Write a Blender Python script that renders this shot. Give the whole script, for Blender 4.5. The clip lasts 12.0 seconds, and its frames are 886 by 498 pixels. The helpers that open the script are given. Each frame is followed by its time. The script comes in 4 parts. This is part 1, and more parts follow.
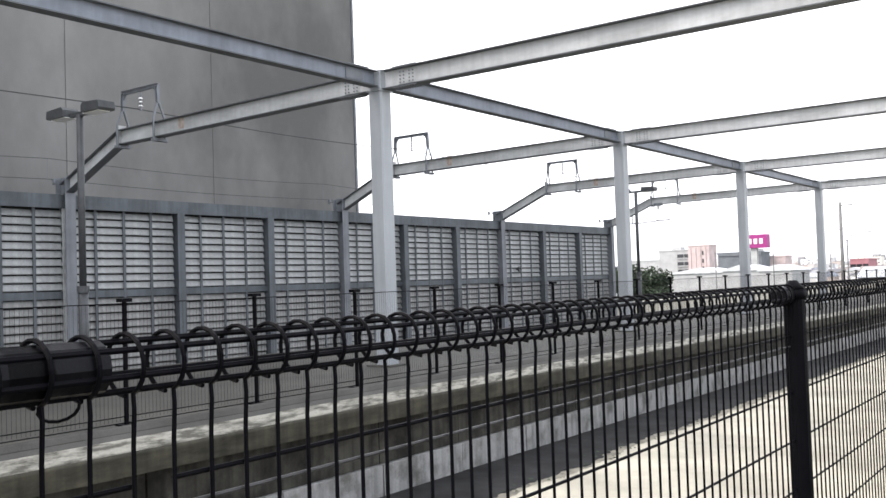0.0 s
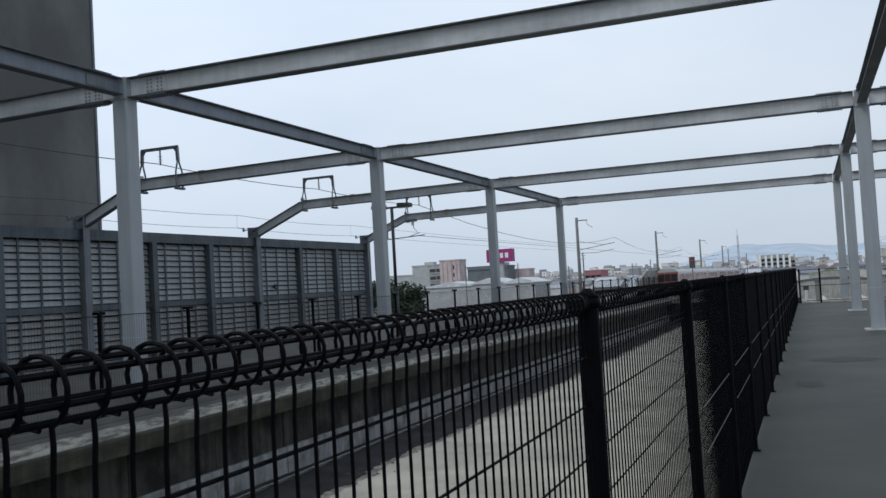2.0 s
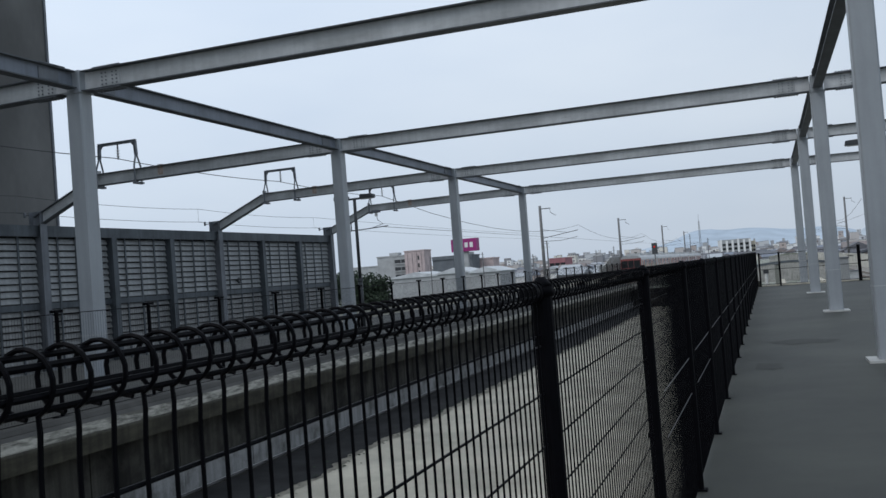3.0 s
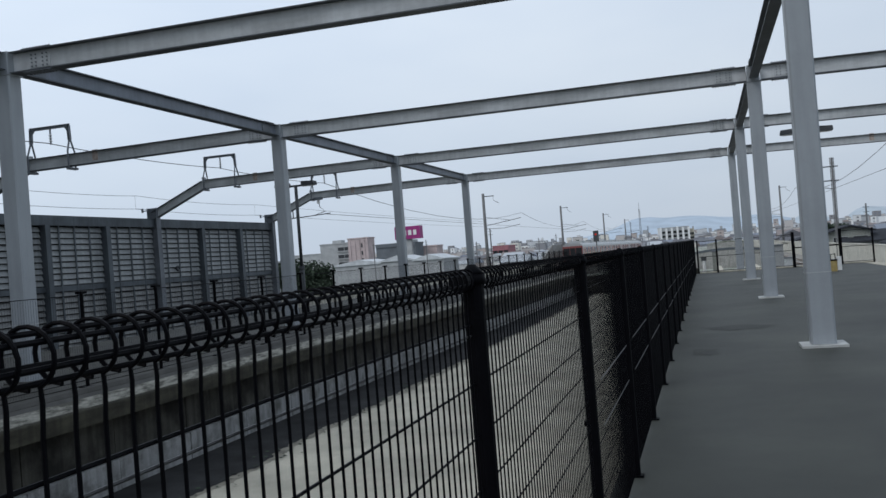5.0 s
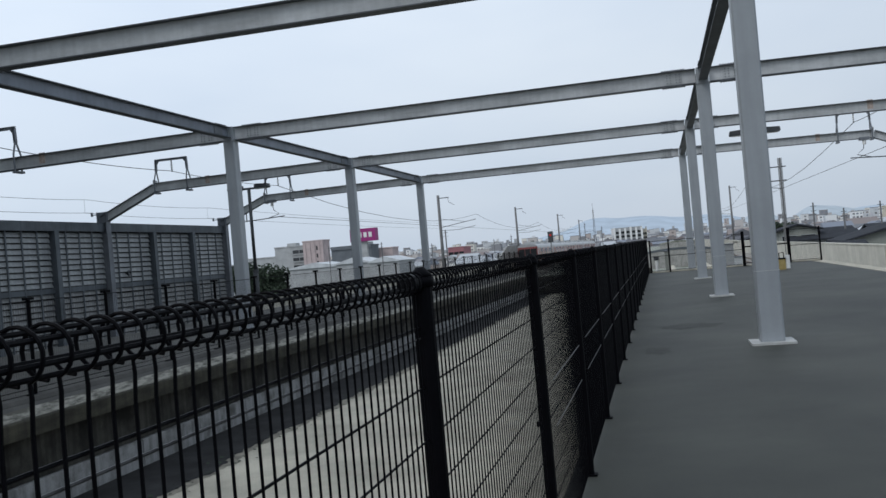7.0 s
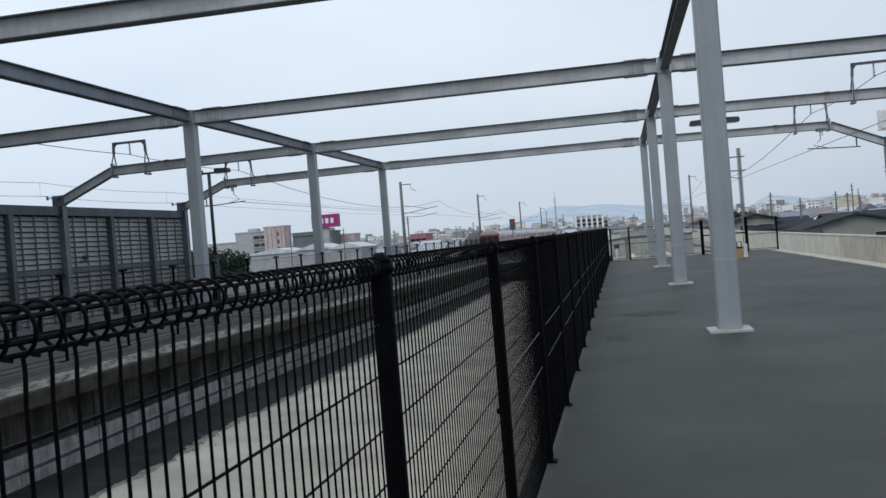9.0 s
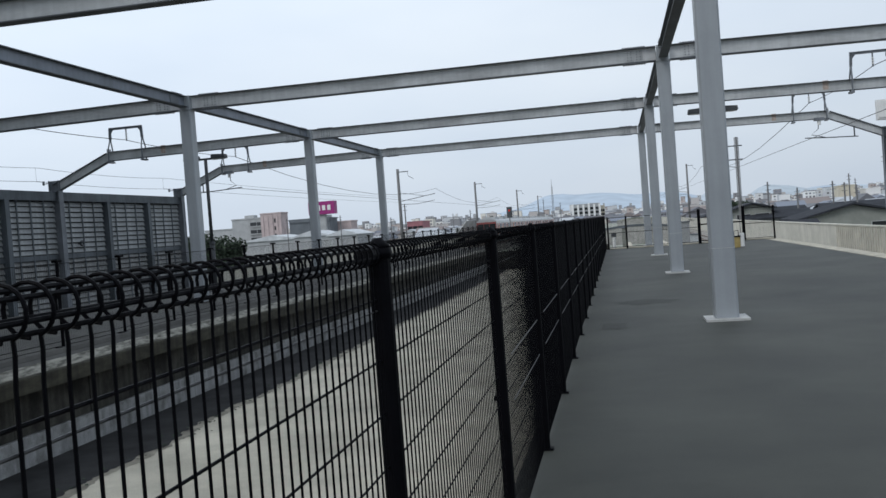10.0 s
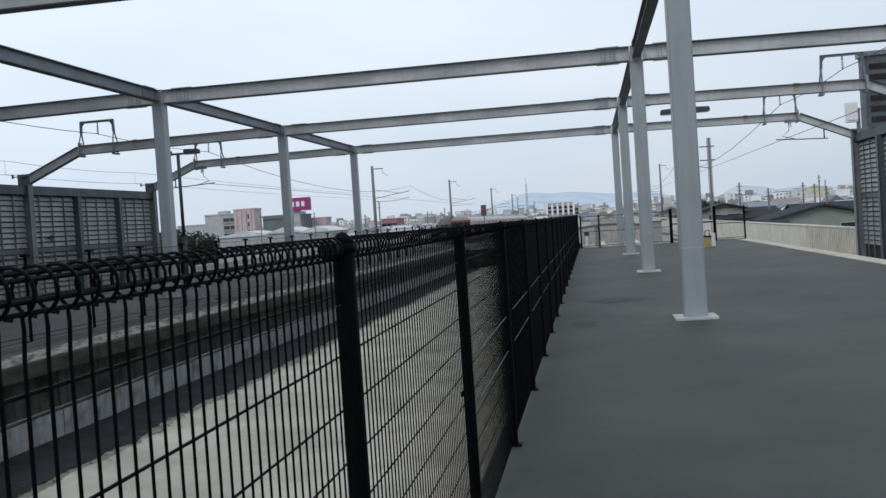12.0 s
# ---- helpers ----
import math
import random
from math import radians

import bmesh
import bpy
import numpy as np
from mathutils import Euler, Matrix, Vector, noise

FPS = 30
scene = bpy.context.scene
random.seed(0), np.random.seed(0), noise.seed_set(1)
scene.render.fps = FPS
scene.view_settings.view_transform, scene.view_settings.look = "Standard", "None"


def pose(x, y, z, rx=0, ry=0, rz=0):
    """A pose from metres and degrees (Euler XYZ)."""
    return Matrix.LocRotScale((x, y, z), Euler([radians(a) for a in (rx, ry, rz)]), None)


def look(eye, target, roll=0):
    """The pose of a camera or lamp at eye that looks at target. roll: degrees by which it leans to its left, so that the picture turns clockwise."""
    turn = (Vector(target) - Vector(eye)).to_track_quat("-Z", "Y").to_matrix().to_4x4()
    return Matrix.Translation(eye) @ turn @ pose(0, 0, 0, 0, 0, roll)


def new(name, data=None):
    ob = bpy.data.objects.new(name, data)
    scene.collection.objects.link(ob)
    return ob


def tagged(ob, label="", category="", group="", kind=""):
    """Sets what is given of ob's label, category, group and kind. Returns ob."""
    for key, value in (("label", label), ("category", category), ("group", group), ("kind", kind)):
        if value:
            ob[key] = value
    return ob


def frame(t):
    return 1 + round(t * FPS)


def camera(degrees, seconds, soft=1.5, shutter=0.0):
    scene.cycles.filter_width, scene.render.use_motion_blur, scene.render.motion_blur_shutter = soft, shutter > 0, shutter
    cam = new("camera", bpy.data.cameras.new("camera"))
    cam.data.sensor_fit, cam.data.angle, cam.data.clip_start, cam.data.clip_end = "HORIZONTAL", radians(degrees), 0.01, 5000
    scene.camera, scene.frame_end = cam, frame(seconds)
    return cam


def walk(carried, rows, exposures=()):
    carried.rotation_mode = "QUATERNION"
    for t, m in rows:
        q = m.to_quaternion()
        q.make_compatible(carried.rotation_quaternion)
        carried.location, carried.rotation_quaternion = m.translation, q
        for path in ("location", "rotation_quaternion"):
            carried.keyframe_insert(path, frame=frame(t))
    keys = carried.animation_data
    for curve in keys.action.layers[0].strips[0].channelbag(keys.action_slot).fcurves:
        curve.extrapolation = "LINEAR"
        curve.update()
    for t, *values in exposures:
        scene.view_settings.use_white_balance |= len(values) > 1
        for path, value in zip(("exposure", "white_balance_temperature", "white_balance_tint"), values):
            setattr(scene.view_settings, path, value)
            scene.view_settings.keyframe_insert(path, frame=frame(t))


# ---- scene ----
cam = camera(50.9, 12.0)
PATH = [
    (0, (0.695, -0.431, 1.481), (-0.49, 1.179, 1.552), -1.9),
    (0.2, (0.631, -0.425, 1.508), (-0.406, 1.283, 1.588), -2.6),
    (0.5, (0.575, -0.371, 1.487), (-0.328, 1.412, 1.577), -3.5),
    (0.7, (0.564, -0.303, 1.484), (-0.289, 1.504, 1.559), -2.9),
    (1, (0.517, -0.291, 1.483), (-0.286, 1.538, 1.566), -3.4),
    (1.5, (0.522, -0.325, 1.48), (-0.246, 1.52, 1.564), -2.8),
    (2, (0.513, -0.255, 1.478), (-0.214, 1.606, 1.561), -3.3),
    (2.5, (0.518, -0.218, 1.48), (-0.16, 1.663, 1.546), -4.0),
    (3, (0.532, -0.215, 1.477), (-0.126, 1.673, 1.534), -4.4),
    (3.5, (0.539, -0.193, 1.479), (-0.086, 1.707, 1.53), -4.5),
    (5.5, (0.548, -0.132, 1.474), (0.024, 1.798, 1.49), -4.6),
    (6, (0.559, -0.142, 1.475), (0.059, 1.794, 1.492), -4.8),
    (6.5, (0.556, -0.12, 1.475), (0.083, 1.823, 1.492), -4.9),
    (7, (0.559, -0.125, 1.475), (0.106, 1.823, 1.492), -5.0),
    (9, (0.557, -0.094, 1.472), (0.181, 1.871, 1.454), -4.6),
    (9.5, (0.553, -0.091, 1.47), (0.174, 1.873, 1.433), -4.4),
    (10, (0.547, -0.071, 1.467), (0.176, 1.893, 1.422), -4.3),
    (10.5, (0.547, -0.056, 1.467), (0.209, 1.915, 1.419), -4.1),
    (11, (0.56, -0.088, 1.465), (0.193, 1.878, 1.404), -4.3),
    (11.5, (0.569, -0.089, 1.463), (0.234, 1.881, 1.401), -4.0),
    (12, (0.576, -0.094, 1.461), (0.259, 1.88, 1.407), -3.8),
]
EXPOSURES = [(0, 1.64, 7000, 16), (0.3, 1.5, 7000, 15), (0.6, 1.04, 6740, 13), (1.0, 0.38, 6290, 11), (1.5, 0.17, 6250, 10), (2.0, -0.05, 6150, 10), (2.5, -0.15, 6100, 10), (5.5, -0.15, 6100, 10), (7.0, -0.08, 6150, 10), (9.0, 0.0, 6200, 10), (10.5, 0.08, 6250, 10), (12, 0.1, 6250, 10)]
walk(cam, [(t, look(eye, target, roll)) for t, eye, target, roll in PATH], EXPOSURES)

# ---- light: overcast sky, wide soft sun ----
SUN_EL, SUN_AZ = radians(44), radians(220)
world = bpy.data.worlds.new("overcast_sky")
scene.world = world
world.use_nodes = True
wn, wl = world.node_tree.nodes, world.node_tree.links
wn.clear()
w_out = wn.new("ShaderNodeOutputWorld")
w_bg = wn.new("ShaderNodeBackground")
w_sky = wn.new("ShaderNodeTexSky")
w_sky.sky_type, w_sky.sun_disc = "NISHITA", False
w_sky.sun_elevation, w_sky.sun_rotation = SUN_EL, SUN_AZ
w_sky.air_density, w_sky.dust_density = 1.0, 3.0
w_scale = wn.new("ShaderNodeVectorMath")
w_scale.operation = "SCALE"
w_scale.inputs["Scale"].default_value = 0.75
w_tc = wn.new("ShaderNodeTexCoord")
w_map = wn.new("ShaderNodeMapping")
w_map.inputs["Scale"].default_value = (1.0, 1.0, 3.0)
w_noise = wn.new("ShaderNodeTexNoise")
w_noise.inputs["Scale"].default_value, w_noise.inputs["Detail"].default_value = 1.6, 4.0
w_ramp = wn.new("ShaderNodeValToRGB")
w_ramp.color_ramp.elements[0].position, w_ramp.color_ramp.elements[0].color = 0.3, (6.7, 7.65, 8.85, 1)
w_ramp.color_ramp.elements[1].position, w_ramp.color_ramp.elements[1].color = 0.72, (8.7, 9.35, 9.95, 1)
w_mix = wn.new("ShaderNodeMix")
w_mix.data_type = "RGBA"
w_mix.inputs["Factor"].default_value = 0.85
w_bg.inputs["Strength"].default_value = 0.1
wl.new(w_tc.outputs["Generated"], w_map.inputs["Vector"])
wl.new(w_map.outputs["Vector"], w_noise.inputs["Vector"])
wl.new(w_noise.outputs["Fac"], w_ramp.inputs["Fac"])
wl.new(w_sky.outputs["Color"], w_scale.inputs[0])
wl.new(w_scale.outputs["Vector"], w_mix.inputs["A"])
wl.new(w_ramp.outputs["Color"], w_mix.inputs["B"])
w_xyz = wn.new("ShaderNodeSeparateXYZ")
w_side = wn.new("ShaderNodeMapRange")
w_side.inputs["From Min"].default_value, w_side.inputs["From Max"].default_value = -0.8, 0.5
w_side.inputs["To Min"].default_value, w_side.inputs["To Max"].default_value = 1.18, 0.90
w_rise = wn.new("ShaderNodeMapRange")
w_rise.inputs["From Min"].default_value, w_rise.inputs["From Max"].default_value = 0.0, 0.30
w_rise.inputs["To Min"].default_value, w_rise.inputs["To Max"].default_value = 0.84, 1.05
w_both = wn.new("ShaderNodeMath")
w_both.operation = "MULTIPLY"
w_grade = wn.new("ShaderNodeVectorMath")
w_grade.operation = "SCALE"
wl.new(w_tc.outputs["Generated"], w_xyz.inputs["Vector"])
wl.new(w_xyz.outputs["X"], w_side.inputs["Value"])
wl.new(w_xyz.outputs["Z"], w_rise.inputs["Value"])
wl.new(w_side.outputs["Result"], w_both.inputs[0])
wl.new(w_rise.outputs["Result"], w_both.inputs[1])
wl.new(w_mix.outputs["Result"], w_grade.inputs[0])
wl.new(w_both.outputs["Value"], w_grade.inputs["Scale"])
wl.new(w_grade.outputs["Vector"], w_bg.inputs["Color"])
wl.new(w_bg.outputs["Background"], w_out.inputs["Surface"])

sun = new("sun", bpy.data.lights.new("sun", "SUN"))
sun.data.energy, sun.data.angle, sun.data.color = 1.1, radians(25), (1.0, 0.97, 0.93)
sun.matrix_world = look((-42, -30, 62), (0, 20, 0))


# ---- materials ----
def mat(name, base, rough=0.7, metal=0.0, vary=0.25, scale=3.0, fine=60.0, bump=0.15, dark=None, streak=0.0, island=0.0, spec=0.4, aniso=(1, 1, 1), grain=0.5, pos=(0.32, 0.68)):
    """Painted or mineral surface: broad blotches, fine grain, optional vertical streaks and stain colour."""
    m = bpy.data.materials.new(name)
    m.use_nodes = True
    n, l = m.node_tree.nodes, m.node_tree.links
    b = n["Principled BSDF"]
    b.inputs["Roughness"].default_value, b.inputs["Metallic"].default_value = rough, metal
    b.inputs["Specular IOR Level"].default_value = spec
    tc = n.new("ShaderNodeTexCoord")
    mp = n.new("ShaderNodeMapping")
    mp.inputs["Scale"].default_value = aniso
    l.new(tc.outputs["Object"], mp.inputs["Vector"])
    big, small = n.new("ShaderNodeTexNoise"), n.new("ShaderNodeTexNoise")
    big.inputs["Scale"].default_value, big.inputs["Detail"].default_value, big.inputs["Roughness"].default_value = scale, 6, 0.62
    small.inputs["Scale"].default_value, small.inputs["Detail"].default_value = fine, 3
    l.new(mp.outputs["Vector"], big.inputs["Vector"])
    l.new(tc.outputs["Object"], small.inputs["Vector"])
    ramp = n.new("ShaderNodeValToRGB")
    lo = dark or tuple(c * (1 - vary) for c in base)
    hi = tuple(min(1, c * (1 + vary * 0.6)) for c in base)
    ramp.color_ramp.elements[0].position, ramp.color_ramp.elements[0].color = pos[0], (*lo, 1)
    ramp.color_ramp.elements[1].position, ramp.color_ramp.elements[1].color = pos[1], (*hi, 1)
    l.new(big.outputs["Fac"], ramp.inputs["Fac"])
    mul = n.new("ShaderNodeMix")
    mul.data_type, mul.blend_type = "RGBA", "MULTIPLY"
    mul.inputs["Factor"].default_value = grain
    l.new(ramp.outputs["Color"], mul.inputs["A"])
    grey = n.new("ShaderNodeMapRange")
    grey.inputs["To Min"].default_value, grey.inputs["To Max"].default_value = 0.55, 1.35
    l.new(small.outputs["Fac"], grey.inputs["Value"])
    l.new(grey.outputs["Result"], mul.inputs["B"])
    col = mul.outputs["Result"]
    if streak:
        smp = n.new("ShaderNodeMapping")
        smp.inputs["Scale"].default_value = (5, 5, 0.35)
        l.new(tc.outputs["Object"], smp.inputs["Vector"])
        st = n.new("ShaderNodeTexNoise")
        st.inputs["Scale"].default_value, st.inputs["Detail"].default_value = 1.6, 5
        l.new(smp.outputs["Vector"], st.inputs["Vector"])
        sr = n.new("ShaderNodeMapRange")
        sr.inputs["From Min"].default_value, sr.inputs["From Max"].default_value = 0.4, 0.7
        sr.inputs["To Min"].default_value, sr.inputs["To Max"].default_value = 1.0, 1.0 - streak
        l.new(st.outputs["Fac"], sr.inputs["Value"])
        m2 = n.new("ShaderNodeMix")
        m2.data_type, m2.blend_type = "RGBA", "MULTIPLY"
        m2.inputs["Factor"].default_value = 1.0
        l.new(col, m2.inputs["A"])
        l.new(sr.outputs["Result"], m2.inputs["B"])
        col = m2.outputs["Result"]
    if island:
        geo = n.new("ShaderNodeNewGeometry")
        ir = n.new("ShaderNodeMapRange")
        ir.inputs["To Min"].default_value, ir.inputs["To Max"].default_value = 1 - island, 1 + island
        l.new(geo.outputs["Random Per Island"], ir.inputs["Value"])
        m3 = n.new("ShaderNodeMix")
        m3.data_type, m3.blend_type = "RGBA", "MULTIPLY"
        m3.inputs["Factor"].default_value = 1.0
        l.new(col, m3.inputs["A"])
        l.new(ir.outputs["Result"], m3.inputs["B"])
        col = m3.outputs["Result"]
    l.new(col, b.inputs["Base Color"])
    if bump:
        bp = n.new("ShaderNodeBump")
        bp.inputs["Strength"].default_value, bp.inputs["Distance"].default_value = bump, 0.01
        l.new(small.outputs["Fac"], bp.inputs["Height"])
        l.new(bp.outputs["Normal"], b.inputs["Normal"])
    return m


def palette(name, colours, rough=0.85):
    """One of several colours for each island of a joined mesh."""
    m = mat(name, (0.3, 0.3, 0.3), rough, bump=0)
    n, l = m.node_tree.nodes, m.node_tree.links
    geo, ramp = n.new("ShaderNodeNewGeometry"), n.new("ShaderNodeValToRGB")
    ramp.color_ramp.interpolation = "CONSTANT"
    for i, c in enumerate(colours):
        e = ramp.color_ramp.elements[i] if i < 2 else ramp.color_ramp.elements.new(i / len(colours))
        e.position, e.color = i / len(colours), (*c, 1)
    l.new(geo.outputs["Random Per Island"], ramp.inputs["Fac"])
    l.new(ramp.outputs["Color"], n["Principled BSDF"].inputs["Base Color"])
    return m


STEEL = mat("grey_steel_paint", (0.345, 0.37, 0.392), 0.45, vary=0.10, scale=0.9, fine=25, bump=0.03, streak=0.10, grain=0.08)
GALV = mat("galvanised_steel", (0.54, 0.555, 0.555), 0.5, 0.2, vary=0.30, scale=1.0, fine=14, bump=0.05, streak=0.12, grain=0.18, aniso=(0.6, 1, 2))
GALV_DARK = mat("weathered_steel", (0.19, 0.205, 0.225), 0.55, 0.2, vary=0.25, scale=1.2, fine=14, bump=0.05, streak=0.2, grain=0.2)
SIDE_STEEL = mat("bluish_weathered_steel", (0.205, 0.228, 0.265), 0.5, 0.2, vary=0.22, scale=1.2, fine=14, bump=0.05, streak=0.15, grain=0.15)
# Flanges darker than webs: dark edges plus underside shading, put into the colour.
FLANGE = mat("shaded_flange_steel", (0.105, 0.115, 0.125), 0.55, 0.15, vary=0.3, scale=1.2, fine=14, bump=0.05, streak=0.1, grain=0.2)
STUB = mat("pale_joint_steel", (0.62, 0.63, 0.63), 0.5, 0.1, vary=0.2, scale=2, fine=20, bump=0.03, streak=0.12, grain=0.15)
FRAME = mat("dull_barrier_frame", (0.102, 0.117, 0.130), 0.55, 0.15, vary=0.3, scale=1.0, fine=14, bump=0.05, streak=0.25, grain=0.2)
PATCH = mat("primer_patch", (0.50, 0.41, 0.35), 0.7, vary=0.4, scale=7)
PLATE = mat("base_plate_paint", (0.52, 0.52, 0.50), 0.6, vary=0.15, scale=6)
BLACK = mat("black_fence_coating", (0.0036, 0.0036, 0.0050), 0.5, vary=0.3, scale=12, fine=90, bump=0.05, spec=0.05)
# Greyer than the black coating: sky light caught on fold bars, as colour.
FOLD = mat("grey_bar_coating", (0.045, 0.045, 0.045), 0.45, vary=0.7, scale=3)
BLACK_TUBE = mat("black_rubber_sleeve", (0.003, 0.003, 0.0045), 0.4, vary=0.3, scale=20, spec=0.15)
DECK = mat("grey_deck_asphalt", (0.0495, 0.0512, 0.0412), 0.64, vary=0.5, scale=0.42, fine=130, bump=0.3, spec=0.4, grain=0.3)
DECK_STAIN = mat("damp_deck_asphalt", (0.040, 0.041, 0.034), 0.72, vary=0.3, scale=4, fine=130, bump=0.3, grain=0.3)
# Same asphalt as the near deck; lens vignette and exposure set this tone.
DECK_FAR = mat("vignetted_far_asphalt", (0.060, 0.058, 0.051), 0.75, vary=0.4, scale=0.5, fine=60, bump=0.2, spec=0.3, grain=0.3)
EDGE = mat("pale_edge_concrete", (0.50, 0.46, 0.37), 0.85, vary=0.3, scale=2.5, fine=60)
# Real stains, on a base lowered for ledge shade and lens vignette.
CONC = mat("stained_shaded_concrete", (0.052, 0.050, 0.042), 0.9, vary=0.5, scale=1.1, fine=40, streak=0.6, bump=0.25, dark=(0.012, 0.0115, 0.009), pos=(0.40, 0.58))
KERB = mat("grey_kerb_concrete", (0.072, 0.070, 0.065), 0.9, vary=0.3, scale=1.5, fine=50)
# Ledge tone holds the vignette as well as its mossy stains.
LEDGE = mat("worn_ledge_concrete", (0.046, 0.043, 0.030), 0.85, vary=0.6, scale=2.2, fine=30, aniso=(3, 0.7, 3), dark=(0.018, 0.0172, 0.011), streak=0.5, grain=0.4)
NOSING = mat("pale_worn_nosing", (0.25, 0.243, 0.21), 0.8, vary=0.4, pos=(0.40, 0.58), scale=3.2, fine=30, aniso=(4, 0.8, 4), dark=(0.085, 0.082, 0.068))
CONC_PALE = mat("pale_concrete", (0.36, 0.355, 0.33), 0.9, vary=0.3, scale=1.4, fine=50, streak=0.3, bump=0.2)
VIADUCT = mat("mossy_viaduct_concrete", (0.30, 0.305, 0.265), 0.9, vary=0.4, scale=0.45, fine=20, dark=(0.10, 0.115, 0.08), pos=(0.38, 0.58))
SKIRT = mat("streaked_skirting_concrete", (0.30, 0.303, 0.300), 0.9, vary=0.2, scale=1.7, fine=40, streak=0.35, bump=0.2, dark=(0.13, 0.13, 0.12), pos=(0.34, 0.54))
COURT = mat("pale_court_floor", (0.51, 0.475, 0.385), 0.9, vary=0.28, scale=0.6, fine=60, bump=0.2)
COURT_BROWN = mat("brown_court_floor", (0.27, 0.25, 0.20), 0.85, vary=0.45, scale=2.4, fine=50, bump=0.2)
# Near-black matt tone for the floor strip, barrier backing and housing slots.
DARK_MATT = mat("dark_matt_surface", (0.027, 0.027, 0.0275), 0.8, vary=0.6, scale=1.2, fine=40, bump=0.15, spec=0.2)
# Darker tone for the slats below the mid rail.
LOUVRE_LOW = mat("darker_louvre_metal", (0.25, 0.255, 0.25), 0.65, 0.05, vary=0.35, scale=1.5, fine=25, streak=0.3)
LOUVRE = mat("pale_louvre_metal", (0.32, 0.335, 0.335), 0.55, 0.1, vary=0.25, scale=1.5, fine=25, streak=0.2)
TOWER = mat("grey_tower_render", (0.178, 0.178, 0.172), 0.9, vary=0.40, scale=0.13, fine=3, bump=0.05, grain=0.10, aniso=(1, 1, 0.6), pos=(0.36, 0.62))
BALLAST = mat("track_ballast", (0.27, 0.255, 0.225), 0.95, vary=0.4, scale=12, fine=50, bump=0.8)
RAIL = mat("steel_rail", (0.30, 0.24, 0.20), 0.4, 0.7, vary=0.3, scale=5)
POLE = mat("concrete_pole", (0.17, 0.17, 0.17), 0.8, vary=0.2, scale=3)
DARKMETAL = mat("dark_lamp_metal", (0.07, 0.075, 0.08), 0.5, 0.3, vary=0.2, scale=8)
WIRE = mat("overhead_wire", (0.05, 0.055, 0.055), 0.6, 0.3)
PORCELAIN = mat("insulator_porcelain", (0.75, 0.75, 0.73), 0.25, vary=0.1)
PARAPET = mat("pale_parapet", (0.52, 0.50, 0.43), 0.85, vary=0.18, scale=0.8, fine=30, streak=0.08, grain=0.25)
SILVER = mat("brushed_train_steel", (0.42, 0.425, 0.43), 0.35, 0.5, vary=0.12, scale=2, streak=0.1)
# Train red and orange are dulled: haze over the distant tail, put into paint.
MAROON = mat("haze_dulled_red_paint", (0.20, 0.055, 0.05), 0.5, vary=0.2, scale=2)
ORANGE = mat("orange_train_paint", (0.48, 0.105, 0.035), 0.35, vary=0.12, scale=3)
GLASS = mat("dark_window_glass", (0.02, 0.022, 0.024), 0.08, vary=0.2, scale=4, bump=0, spec=0.6)
LAMP_RED = mat("red_signal_lens", (0.7, 0.03, 0.02), 0.2, vary=0.1)
MAGENTA = mat("magenta_sign_paint", (0.30, 0.025, 0.17), 0.5, vary=0.1, scale=1)
WHITE = mat("white_paint", (0.78, 0.78, 0.76), 0.6, vary=0.1, scale=2)
# Grey and pink walls lightened: the haze over far buildings is in their colour.
GREYWALL = mat("grey_building_wall", (0.40, 0.41, 0.41), 0.85, vary=0.2, scale=0.4, fine=6, grain=0.2)
PINKWALL = mat("pinkish_tile_wall", (0.52, 0.43, 0.42), 0.85, vary=0.2, scale=0.4, fine=6)
STOREWALL = mat("dark_store_wall", (0.14, 0.155, 0.17), 0.85, vary=0.2, scale=0.3, fine=6)
CREAM = mat("cream_wall", (0.58, 0.53, 0.42), 0.85, vary=0.15, scale=0.4, fine=6)
ROOFDARK = mat("dark_roof_sheet", (0.042, 0.045, 0.052), 0.9, vary=0.25, scale=1, fine=12, spec=0.1)
ROOFWHITE = mat("pale_metal_roof", (0.55, 0.57, 0.58), 0.5, 0.2, vary=0.2, scale=0.6)
HOUSEWALL = mat("grey_green_siding", (0.27, 0.28, 0.25), 0.85, vary=0.15, scale=1)
YELLOW = mat("yellow_painted_metal", (0.42, 0.32, 0.12), 0.5, vary=0.2, scale=8)
GROUND = mat("town_ground", (0.13, 0.14, 0.12), 0.95, vary=0.4, scale=0.02, fine=0.6, bump=0)
# Mostly pale walls: distance haze is put into this palette.
TOWN = palette("haze_paled_town_walls", [(0.66, 0.66, 0.65), (0.40, 0.41, 0.42), (0.78, 0.78, 0.77), (0.50, 0.47, 0.45), (0.34, 0.35, 0.37), (0.70, 0.67, 0.60), (0.54, 0.55, 0.56), (0.82, 0.81, 0.78), (0.46, 0.40, 0.37), (0.26, 0.26, 0.27)])
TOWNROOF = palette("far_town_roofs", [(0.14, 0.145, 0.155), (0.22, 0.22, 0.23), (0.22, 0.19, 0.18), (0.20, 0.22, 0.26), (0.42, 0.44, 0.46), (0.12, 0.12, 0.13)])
# Both hill colours carry the distance haze; the woods themselves are darker.
HILL = mat("haze_painted_wooded_hill", (0.46, 0.51, 0.545), 1.0, vary=0.12, scale=0.004, fine=0.03, bump=0, spec=0.0)
HILL_FAR = mat("haze_painted_far_hill", (0.45, 0.515, 0.58), 1.0, vary=0.06, scale=0.003, fine=0.02, bump=0, spec=0.0)
LEAF = mat("dark_leaves", (0.030, 0.046, 0.026), 0.8, vary=0.4, scale=0.8, fine=6, bump=0, island=0.45)
